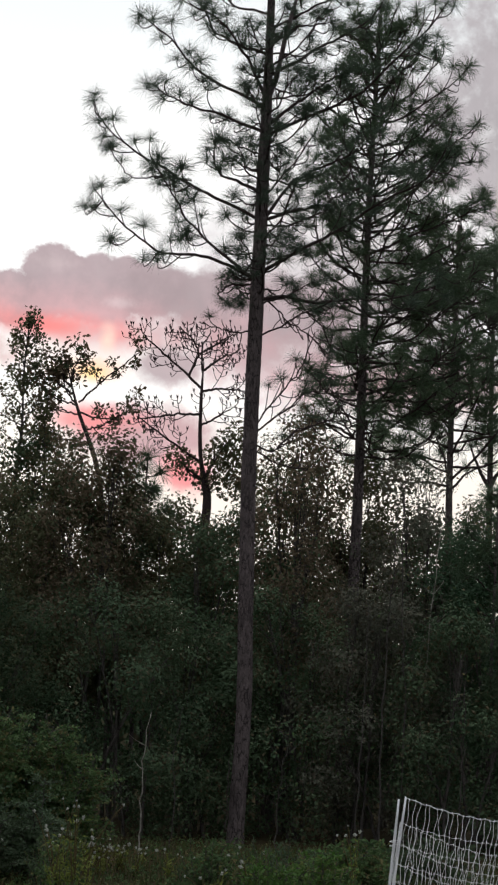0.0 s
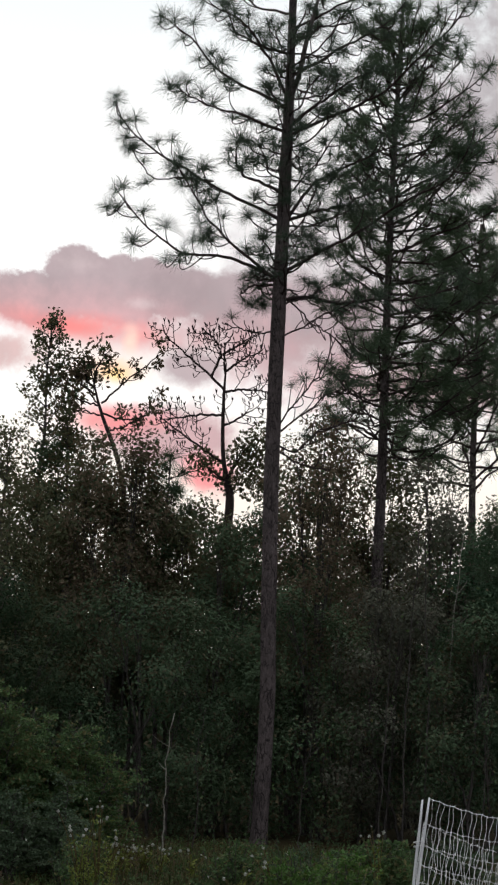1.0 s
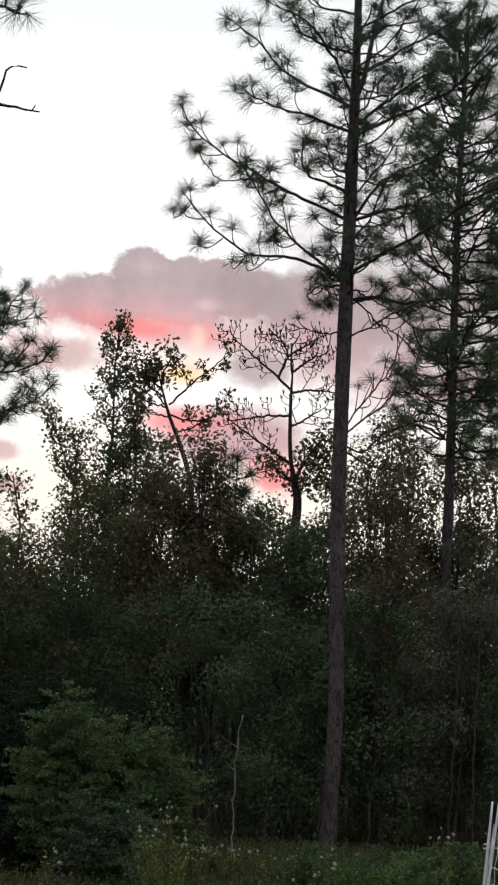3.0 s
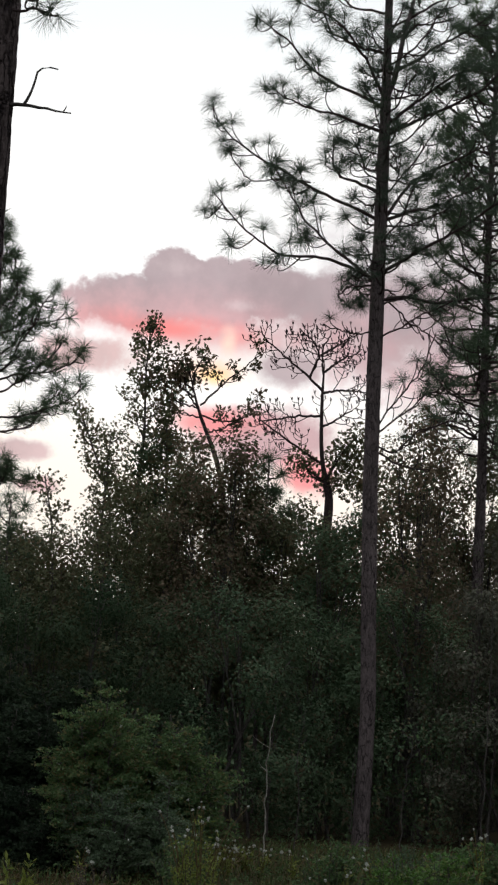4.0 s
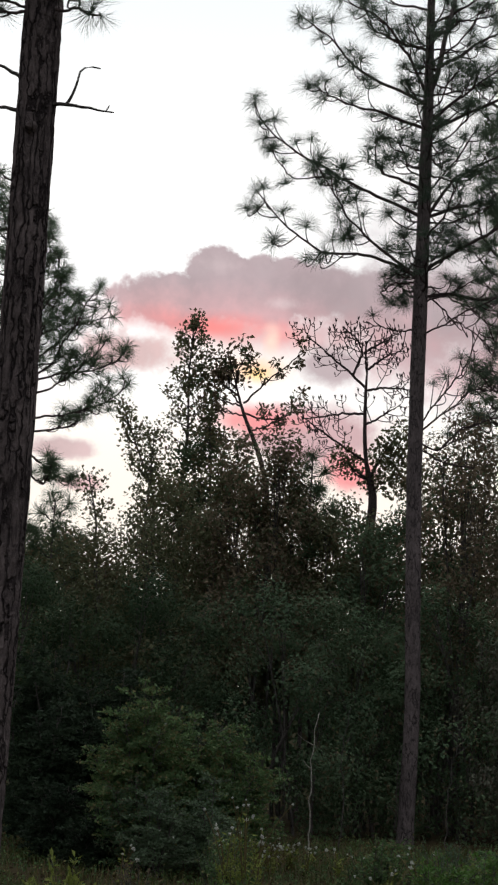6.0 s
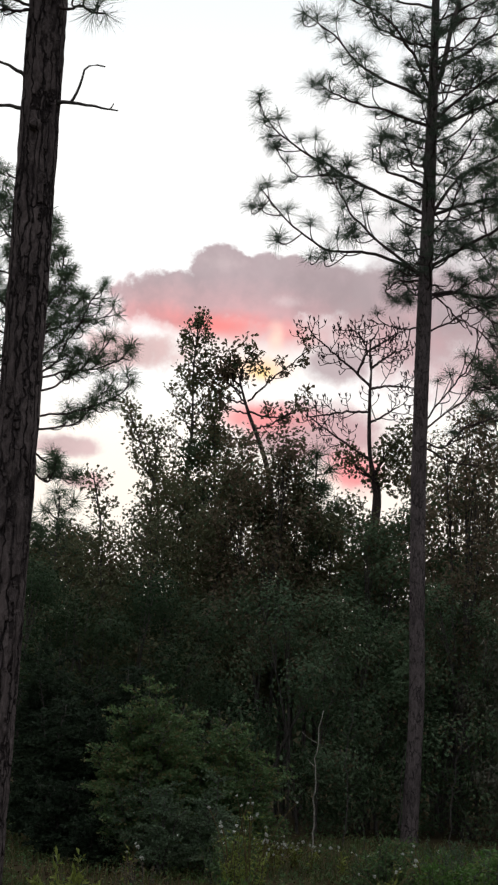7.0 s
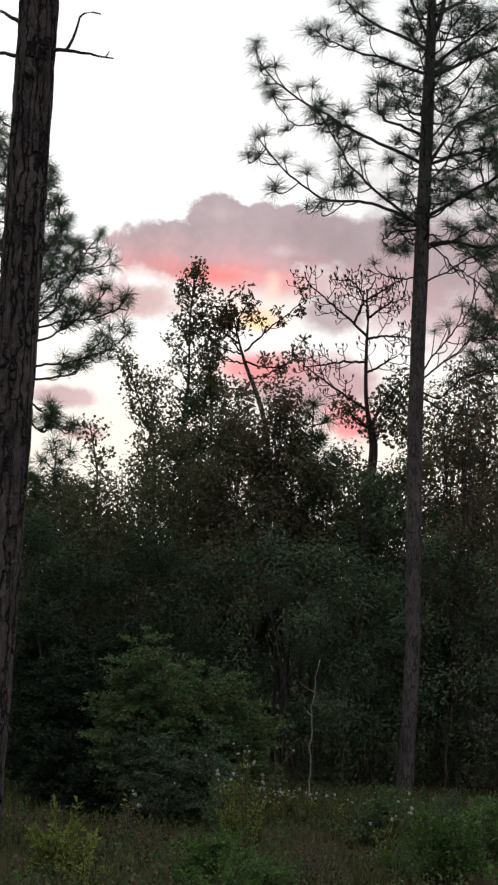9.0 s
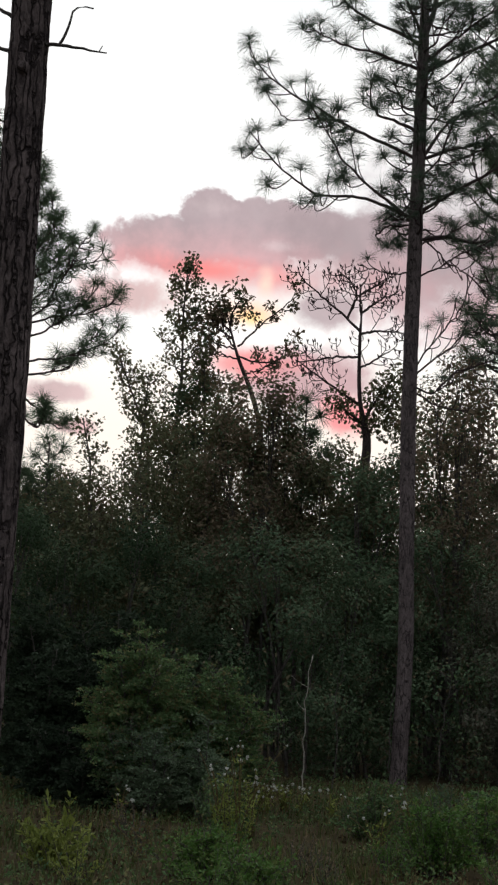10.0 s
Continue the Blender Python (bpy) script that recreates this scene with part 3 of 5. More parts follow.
    for away, line, bareness in low + mid + high:
        pine_limb(root, rng, line, away, TUFTS_DENSE, 0.026, 0.13, 0.46, min(0.8, bareness + 0.1), 0.25)


def near_pine():
    rng = np.random.default_rng(31)
    root = thing("pine_tree", (-3.396, 13.6, 0), "thick old pine trunk with plated bark and dead lower limbs", "pine tree", "pines at the wood's edge")
    axis = pine_trunk(root, rng, 12.0, 0.172, 0.164, (0.03, 0.0), 96, 600, 0.075, 0.06, 0.010, None, PINE_BARK)
    for z, dx, dy, dz, spare in ((6.705, 0.725, -0.2, -0.11, 1), (6.65, -0.60, -0.2, -0.05, 0), (6.95, -0.45, -0.2, 0.10, 0)):
        p = axis(z)
        s = Shape()
        end = p + np.array((dx, dy, dz))
        a = p + np.array((math.copysign(0.14, dx), -0.05, 0.01))
        path = bezier(a, (a + end) / 2 + np.array((0, 0, 0.04)), end, 9)
        path += rng.normal(0, 0.007, path.shape)
        s.tube(path, np.linspace(0.019, 0.006, 9), 7)
        s.tube([path[7], path[7] + np.array((0.02 * math.copysign(1, dx), 0, 0.03)), path[7] + np.array((0.03 * math.copysign(1, dx), 0, 0.055))], (0.006, 0.006, 0.004), 5)
        if spare:
            q = path[2]
            up = q + np.array((0.10, 0.0, 0.30))
            s.tube(np.vstack([bezier(q, q + np.array((0.07, 0, 0.1)), up, 6), up + np.array((0.04, 0, 0.035)), up + np.array((0.11, 0, 0.045)), up + np.array((0.18, 0, 0.03))]), np.linspace(0.014, 0.006, 9), 6)
        part("dead_branch", s, GREY_BARK, root)
    for z, dx, dy, dz, bow in ((7.62, 0.62, -0.5, -0.28, -0.08), (7.72, -0.42, -0.5, -0.30, -0.06), (7.70, 0.40, -0.4, -0.20, -0.05), (7.66, -0.62, -0.4, -0.12, -0.04), (7.55, -0.50, -0.3, -0.16, -0.05), (7.6, -0.6, -0.1, 0.02, 0.03), (8.2, 0.6, 0.6, 0.2, 0.1), (8.5, -0.9, 0.3, 0.3, 0.1), (8.9, 1.0, -0.3, 0.4, 0.1), (9.5, -1.0, -0.5, 0.5, 0.1)):
        p = axis(z)
        pine_branch(root, rng, p, p + np.array((dx, dy, dz)), bow, TUFTS_FAN, 0.016, 0.12, 0.22, 0.05, 0.5, 1.0, 0.8)
    knot = Shape()
    p = axis(6.47)
    knot.tube(bezier(p + np.array((0.0, -0.15, 0)), p + np.array((0, -0.19, 0)), p + np.array((0.01, -0.225, -0.01)), 6), (0.065, 0.062, 0.058, 0.05, 0.038, 0.02), 9)
    part("knot", knot, PINE_BARK, root)


def left_pine():
    rng = np.random.default_rng(41)
    root = thing("pine_tree", (-6.15, 25.0, 0), "young pine with drooping tufted limbs behind a thick trunk", "pine tree", "pines at the wood's edge")
    axis = pine_trunk(root, rng, 10.2, 0.10, 0.02, (-0.25, 0.0), 14, 80)
    for k in range(30):
        u = k / 29
        z = 6.3 + 3.6 * u
        a = -0.9 + (k * 2.39996) % 6.283
        far = (1.15 - 0.75 * u) * rng.uniform(0.75, 1.1) * (0.6 if u > 0.5 and math.cos(a) > 0 else 1.0)
        p = axis(z)
        pine_branch(root, rng, p, p + np.array((math.cos(a) * far, math.sin(a) * far, far * rng.uniform(0.3, 0.9))), 0.12, TUFTS_DENSE, 0.018, 0.13, 0.36, 0.05, 0.25, 0.88)
    low = [
        (-0.3, [(0.1, 6.5), (0.50, 6.83), (0.73, 7.29), (0.97, 7.70), (1.24, 7.98)]), (0.2, [(0.1, 6.5), (0.60, 6.70), (1.08, 6.76), (1.50, 6.90), (1.63, 7.15)]),
        (-0.2, [(0.1, 5.94), (0.65, 5.98), (1.13, 6.06), (1.55, 6.26), (1.73, 6.45)]), (0.3, [(0.1, 5.72), (0.48, 5.80), (0.83, 5.90), (1.13, 6.34), (1.35, 6.46)]),
        (-0.4, [(0.1, 7.1), (0.44, 7.55), (0.60, 7.92), (0.64, 8.22)]), (0.4, [(0.1, 6.75), (0.56, 7.19), (0.89, 7.56), (1.34, 7.68)]),
    ]
    high = [
        (0.1, [(0.1, 6.3), (0.5, 6.45), (0.9, 6.75), (1.35, 7.25)]), (-0.3, [(0.05, 7.9), (0.25, 8.3), (0.38, 8.75)]),
        (0.2, [(0.0, 8.4), (0.15, 8.8), (0.27, 9.15)]), (-0.4, [(0.05, 7.6), (0.4, 8.0), (0.6, 8.45)]),
        (0.5, [(0.1, 7.2), (0.5, 7.5), (0.75, 8.0)]), (0.3, [(0.1, 5.5), (0.4, 5.25), (0.65, 5.0), (0.9, 5.1)]), (-0.3, [(0.1, 5.3), (0.3, 5.0), (0.55, 4.9), (0.7, 5.25)]),
    ]
    west = [
        (-0.2, [(-0.05, 6.6), (-0.5, 6.9), (-0.9, 7.4)]), (0.2, [(-0.05, 7.3), (-0.4, 7.7), (-0.65, 8.2)]),
        (-0.2, [(-0.05, 8.2), (-0.35, 8.8), (-0.5, 9.4)]),
    ]
    for away, line in low + high + west:
        pine_limb(root, rng, line, away, TUFTS_DENSE, 0.02, 0.10, 0.36, 0.03, 0.2, 0.92)


def far_pine(at, height, low, reach, count, seed, fork=False):
    rng = np.random.default_rng(seed)
    root = thing("pine_tree", at, "distant pine with a bare lower trunk and dark crown", "pine tree", "distant pines")
    axis = pine_trunk(root, rng, height, 0.105, 0.04, (0.05, 0), 12, 60)
    for k in range(count):
        u = k / (count - 1)
        z = low + (height - low - 0.2) * u
        a = k * 2.39996 + seed
        far = reach * math.sqrt(1.02 - u * u) * rng.uniform(0.7, 1.15)
        p = axis(z)
        pine_branch(root, rng, p, p + np.array((math.cos(a) * far, math.sin(a) * far, far * rng.uniform(0.1, 0.9))), 0.15, TUFTS_FAR, 0.028, 0.28, 0.65, 0.1, 0.25)
    if fork:
        for dx in (-0.55, 0.5):
            p = axis(low - 1.4)
            pine_branch(root, rng, p, p + np.array((dx, 0.0, 1.2)), 0.15, TUFTS_FAR, 0.06, 0.35, 0.5, 0.3, 0.6)


main_pine()
second_pine()
near_pine()
left_pine()
far_pine((4.14, 34.0, 0), 12.2, 6.5, 2.4, 56, 51)
far_pine((5.55, 38.0, 0), 12.8, 8.6, 2.4, 40, 52, True)
join_rest()


# ---- broadleaf trees and shrubs ----
def leaf_mesh(rng, centres, axes, size, stretch=0.5, droop=0.0, facing=None):
    """Many folded leaves, each two triangles on a midrib. Facing: the way that their upper sides turn."""
    n = len(centres)
    if facing is None:
        along = axes + rng.normal(0, 0.75, (n, 3)) + np.array((0, 0, -droop))
        side = np.cross(along, rng.normal(size=(n, 3)))
    else:
        side = np.cross(facing + rng.normal(0, 0.32, (n, 3)), rng.normal(size=(n, 3)))
        along = np.cross(side, facing + rng.normal(0, 0.32, (n, 3)))
    along /= np.linalg.norm(along, axis=1)[:, None]
    side /= np.linalg.norm(side, axis=1)[:, None]
    up = np.cross(side, along)
    length = size * rng.uniform(0.6, 1.25, n)[:, None]
    wide = length * stretch * 0.5
    base = centres
    mid = base + along * length * 0.45
    far = base + along * length * 0.85
    verts = np.stack([base, mid + side * wide + up * wide * 0.35, far + side * wide * 0.45 - up * wide * 0.3, mid + along * length * 0.1 - side * wide + up * wide * 0.35], 1).reshape(-1, 3)
    k = np.arange(n)[:, None] * 4
    faces = np.concatenate([k + np.array([[0, 1, 2]]), k + np.array([[0, 2, 3]])])
    s = Shape()
    s.v.append(verts)
    s.f.append(faces)
    s.n = len(verts)
    return s.mesh("crown", False)


def clumps(rng, centres, per, spread):
    c = np.repeat(np.asarray(centres), per, axis=0)
    off = rng.normal(0, 1, c.shape)
    off *= spread * np.minimum(1.0, 1.75 / (np.linalg.norm(off, axis=1)[:, None] + 1e-6))
    return c + off, off / (np.linalg.norm(off, axis=1)[:, None] + 1e-6)


def shrub(name, at, height, wide, material, label, category="shrub", group="", seed=0, lobes=9, count=16, per=55, size=0.075, spread=0.16, stems=5, low=0.1, stem_bark=None, rad=1.0):
    """A many-stemmed bush or small tree. Its outline is made of rounded lobes of different size, each set with leaf clumps."""
    rng = np.random.default_rng(seed)
    root = thing(name, at, label, category, group)
    centres, hubs, outward = [], [], []
    for k in range(lobes):
        u = low + (1 - low) * (k + rng.uniform(0, 1)) / lobes
        r = rad * wide * rng.uniform(0.16, 0.31) * (1.08 - 0.32 * u)
        reach = max(0.0, wide * 0.5 * math.sin(math.pi * (0.22 + 0.62 * u)) - r * 0.6)
        a = k * 2.39996 + rng.uniform(-0.5, 0.5)
        hub = np.array((math.cos(a) * reach, math.sin(a) * reach * 0.8, max(low * height + r * 0.5, u * (height - r))))
        hubs.append(hub)
        way = rng.normal(size=(count, 3))
        way /= np.linalg.norm(way, axis=1)[:, None]
        spot = hub + way * r * rng.uniform(0.35, 1.0, (count, 1)) ** 0.5 * np.array((1.0, 1.0, 0.85))
        centres.append(spot)
        outward.append(way)
    centres, outward = np.concatenate(centres), np.concatenate(outward)
    centres[:, 2] = np.clip(centres[:, 2], 0.06, None)
    for k in range(stems):
        tip = hubs[-1 - (k * 2) % len(hubs)]
        foot = np.array((rng.normal(0, 0.08) * wide, rng.normal(0, 0.08) * wide, -0.05))
        s = Shape()
        mid = np.array((foot[0] * 0.7 + tip[0] * 0.3, foot[1] * 0.7 + tip[1] * 0.3, tip[2] * 0.55))
        path = bezier(foot, mid, tip, 14)
        path[1:-1] += rng.normal(0, 0.012, (12, 3))
        s.tube(path, np.linspace(0.008 + 0.005 * height, 0.006, 14), 5)
        for c in centres[np.argsort(np.linalg.norm(centres - tip, axis=1))[:6]]:
            j = rng.integers(6, 13)
            s.tube(bezier(path[j], (path[j] + c) / 2 + np.array((0, 0, 0.08)), c, 4), np.linspace(0.009, 0.004, 4), 3)
        part("stem", s, stem_bark or GREY_BARK, root)
    pts, ax = clumps(rng, centres, per, spread)
    facing = np.repeat(outward, per, axis=0) * 0.8 + ax * 0.35 + np.array((0, 0, 0.35))
    part("crown", leaf_mesh(rng, pts, ax, size * 1.12, 0.55, 0.0, facing), material, root)
    return root


def young_pine(at, height, seed):
    rng = np.random.default_rng(seed)
    root = thing("young_pine", at, "young pine whose tufted tip tops the shrubs", "pine tree", "young pines")
    axis = pine_trunk(root, rng, height, 0.04, 0.012, (0.03, 0), 10, 40)
    for k in range(16):
        u = k / 15
        z = height * (0.62 + 0.37 * u)
        a = k * 2.39996
        far = (0.75 - 0.6 * u) * rng.uniform(0.8, 1.1)
        p = axis(z)
        pine_branch(root, rng, p, p + np.array((math.cos(a) * far, math.sin(a) * far, 0.55 * far)), 0.06, TUFTS_DENSE, 0.012, 0.2, 0.3, 0.0, 0.4)


def understory():
    A = "dense dark evergreen shrub with small leaves at the wood's edge"
    B = "tall evergreen understory tree with brownish green leaves"
    C = "understory tree holding russet dead leaves"
    g = "woodland understory"
    # x, y, height, width, material, label, lobes
    west = [
        (-4.6, 25.5, 4.7, 3.2, LEAF_OLIVE, A, 15), (-6.3, 24.0, 4.3, 3.0, LEAF, A, 13), (-5.6, 27.5, 4.85, 2.8, LEAF_OLIVE, A, 14), (-7.6, 26.0, 4.4, 2.8, LEAF_OLIVE, A, 12),
        (-4.2, 28.0, 5.55, 2.4, LEAF_OLIVE, A, 13), (-6.4, 28.5, 4.8, 2.4, LEAF_OLIVE, A, 12), (-3.75, 28.7, 6.55, 0.9, LEAF_COOL, "dense dark upright evergreen in the understory", 10),
    ]
    middle = [
        (-2.3, 26.0, 6.15, 2.0, LEAF_BROWN, C, 17), (-2.75, 26.8, 5.7, 1.7, LEAF_OLIVE, B, 12), (-1.6, 27.2, 5.4, 1.7, LEAF_OLIVE, A, 12), (-3.4, 26.5, 5.7, 2.4, LEAF_OLIVE, A, 13), (-2.0, 26.6, 5.8, 1.5, LEAF_OLIVE, B, 12),
        (-0.85, 28.0, 5.3, 1.7, LEAF_OLIVE, A, 12), (-0.1, 27.0, 5.3, 1.9, LEAF, A, 11), (-2.9, 28.2, 5.4, 2.0, LEAF_OLIVE, A, 11), (-1.05, 26.0, 4.7, 1.5, LEAF_OLIVE, A, 12), (-0.5, 25.3, 4.5, 1.5, LEAF, A, 12),
    ]
    east = [
        (0.72, 25.0, 6.4, 1.6, LEAF_BROWN, C, 18), (0.4, 26.8, 6.1, 1.8, LEAF_OLIVE, B, 13), (1.95, 27.9, 6.4, 2.0, LEAF_OLIVE, C, 15), (0.95, 27.8, 6.2, 1.7, LEAF_BROWN, C, 13),
        (2.55, 25.0, 5.5, 1.7, LEAF_DUSK, B, 12), (2.9, 29.5, 6.5, 2.4, LEAF_DUSK, B, 13), (4.3, 30.5, 6.1, 2.2, LEAF_OLIVE, A, 11), (3.6, 24.5, 5.0, 2.5, LEAF_FIR, A, 15), (4.6, 26.0, 5.7, 2.8, LEAF_FIR, A, 16),
        (1.4, 28.5, 5.1, 2.2, LEAF_OLIVE, A, 15), (2.4, 27.8, 5.4, 2.0, LEAF_OLIVE, A, 14), (3.2, 27.2, 5.0, 1.8, LEAF, A, 13), (0.2, 28.6, 4.6, 2.0, LEAF_OLIVE, A, 13),
    ]
    # the three left shrubs wear the darker leaves that carry painted shade
    edge = [
        (-3.4, 22.5, 3.5, 2.6, LEAF_SHADED, A, 11), (-1.7, 23.0, 3.6, 2.6, LEAF, A, 12), (0.75, 24.0, 3.6, 2.9, LEAF, A, 14), (2.0, 23.4, 3.8, 2.2, LEAF_DUSK, A, 12), (3.2, 22.6, 3.5, 2.2, LEAF, A, 12),
        (-5.0, 22.0, 3.6, 2.6, LEAF_SHADED, A, 11), (4.5, 23.0, 3.8, 2.4, LEAF_COOL, A, 11), (-6.7, 21.5, 3.5, 2.6, LEAF_SHADED, A, 11), (-0.55, 24.0, 3.3, 2.0, LEAF_COOL, A, 10),
    ]
    rows = west + middle + east + edge
    for k, (x, y, h, w, mat, label, lobes) in enumerate(rows):
        near = y < 24.8
        airy = label in (B, C) and x > 0
        per = 70 if mat is LEAF_FIR else 48 if near else 25 if airy else 33
        shrub("understory_tree", (x, y, 0), h, w, mat, label, "tree", g, 100 + k, int(lobes * (1.5 if near else 1.15)), 14 if airy else 16, per, 0.060 if near else 0.074, 0.125 if near else 0.165, 5, 0.04 if near else 0.36, None, 0.82)


def far_woods():
    rng = np.random.default_rng(77)
    n = 2100
    x = rng.uniform(-18, 16, n)
    y = rng.uniform(40, 50, n)
    top = np.array([5.3 + 1.5 * noise.noise((v * 0.35, 0.0, 0.0)) - 1.0 * math.exp(-((v - 0.5) / 2.5) ** 2) for v in x])
    c = np.stack([x, y, top * rng.uniform(0.02, 1.0, n) ** 1.15], -1)
    pts, ax = clumps(rng, c, 28, 0.42)
    # thick low growth at the foot of the belt
    k = 1500
    foot = np.stack([rng.uniform(-16, 14, k), rng.uniform(38, 42, k), 2.9 * rng.uniform(0.0, 1.0, k)], -1)
    pts2, ax2 = clumps(rng, foot, 16, 0.34)
    m = leaf_mesh(rng, np.concatenate([pts, pts2]), np.concatenate([ax, ax2]), 0.24, 0.8)
    m.materials.append(LEAF)
    tagged(new("far_woods", m), "distant belt of dark evergreen woodland", "woods", kind="stuff")


understory()
young_pine((-1.62, 26.6, 0), 5.75, 91)
young_pine((-5.75, 26.4, 0), 4.9, 94)
young_pine((-6.35, 26.0, 0), 4.7, 95)
young_pine((3.55, 23.6, 0), 5.0, 92)
young_pine((4.15, 24.2, 0), 5.2, 93)
far_woods()


# ---- small trees against the sky ----
def sprays(s, rng, path, r0, level, tips, gap, far, lift, flat=0.45):
    """Side twigs along a limb, each curving up towards its tip; twigs bear twigs in turn."""
    n = len(path)
    length = np.linalg.norm(np.diff(path, axis=0), axis=1).sum()
    at = 0.22 + rng.uniform(0, 0.1)
    flip = rng.choice([-1, 1])
    while at < 0.98:
        k = at * (n - 1)
        i = min(int(k), n - 2)
        p = path[i] + (path[i + 1] - path[i]) * (k - i)
        t = unit(path[i + 1] - path[i])
        flip = -flip
        side = unit(np.cross(t, (rng.normal(0, flat), 1.0, rng.normal(0, flat)))) * flip
        go = t * rng.uniform(0.45, 0.9) + side * rng.uniform(0.5, 0.95)
        go = unit(go * np.array((1.0, 1.0, 0.6)))
        l = far * rng.uniform(0.55, 1.2) * (1.1 - 0.4 * at)
        tip = p + go * l * 0.85 + np.array((0, 0, lift * l))
        twig = bezier(p, p + go * l * 0.95 - np.array((0, 0, 0.16 * l)), tip, 8)
        s.tube(twig, np.linspace(r0, r0 * 0.65, 8), 5)
        if level > 1:
            sprays(s, rng, twig, r0 * 0.75, level - 1, tips, gap * 0.75, far * 0.5, lift, flat)
        tips.append((tip, unit(twig[-1] - twig[-3])))
        at += gap / length * rng.uniform(0.7, 1.3)
    tips.append((path[-1], unit(path[-1] - path[-2])))


def bare_tree():
    rng = np.random.default_rng(61)
    root = thing("bare_tree", (-0.9, 30.0, 0), "leafless small tree with upcurled twigs against the sunset", "tree")
    s = Shape()
    trunk = curved([(0.1, 0, -0.1), (0.12, 0, 3.0), (0.17, 0, 5.2), (0.23, 0, 5.65), (0.06, 0, 6.05), (0.0, 0, 6.6), (-0.02, 0, 7.5), (0.0, 0, 8.1)], 40)
    s.tube(trunk, np.interp(trunk[:, 2], (0, 5.5, 5.8, 6.2, 7.5, 8.1), (0.10, 0.085, 0.072, 0.042, 0.030, 0.010)), 10)
    part("trunk", s, BRANCH_BARK, root)
    limbs = [
        [(-0.02, 0, 7.60), (-0.42, 0.1, 7.97), (-0.78, 0.1, 8.28), (-1.15, 0, 8.55), (-1.2, 0, 8.72)],
        [(-0.26, 0.05, 7.81), (-0.09, 0, 8.25), (-0.20, -0.1, 8.5), (-0.44, -0.1, 8.68)],
        [(-0.08, 0, 8.25), (0.12, 0.1, 8.42), (0.39, 0.1, 8.6)],
        [(-0.02, 0, 7.55), (0.28, -0.1, 7.60), (0.76, -0.2, 7.55)],
        [(-0.02, 0, 7.12), (-0.49, 0.2, 7.13), (-1.07, 0.2, 7.03)],
        [(0.02, 0, 6.25), (-0.30, -0.1, 6.42), (-0.68, -0.2, 6.67), (-1.12, -0.2, 6.97)],
        [(0.0, 0, 7.95), (0.25, -0.2, 8.1), (0.62, -0.2, 8.3)],
        [(-0.01, 0, 7.9), (-0.05, -0.1, 8.35), (0.1, -0.1, 8.65)],
        [(-0.02, 0, 6.9), (0.2, -0.1, 7.0), (0.5, -0.1, 7.2)],
    ]
    for k, pts in enumerate(limbs):
        path = curved(pts, 18) + 0.0
        path[1:-1] += rng.normal(0, 0.008, (16, 3))
        s, tips = Shape(), []
        s.tube(path, np.linspace(0.026, 0.012, 18), 6)
        sprays(s, rng, path, 0.0095, 2, tips, 0.115, 0.46, 0.20)
        for place, way in tips:
            for spread in (-0.5, 0.35)[: rng.integers(1, 3)]:
                go = unit(way + np.array((spread, 0.0, 0.25)) * rng.uniform(0.4, 1.2))
                s.tube([place - way * 0.01, place + go * 0.02, place + go * rng.uniform(0.045, 0.075)], (0.007, 0.0115, 0.004), 4)
        part("branch", s, BRANCH_BARK, root)
    spots = np.array([(0.45, 0, 6.6), (0.68, 0.1, 6.8), (0.3, 0, 6.35), (-0.4, -0.1, 6.3), (-0.25, 0, 6.15), (0.55, 0, 6.3), (0.8, 0, 6.45), (0.4, 0, 6.0), (0.6, 0.1, 5.8), (0.15, 0.1, 5.9), (0.85, 0, 6.0)])
    for c in spots[:5]:
        s = Shape()
        s.tube(bezier((0.12, 0, 5.9), (c[0] * 0.6, 0, c[2] - 0.2), c, 8), np.linspace(0.025, 0.008, 8), 6)
        part("branch", s, BRANCH_BARK, root)
    pts, ax = clumps(rng, spots, 240, 0.13)
    part("leaves", leaf_mesh(rng, pts, ax, 0.075, 0.7), LEAF_OLIVE, root, "clumps of small evergreen leaves low on the trunk")


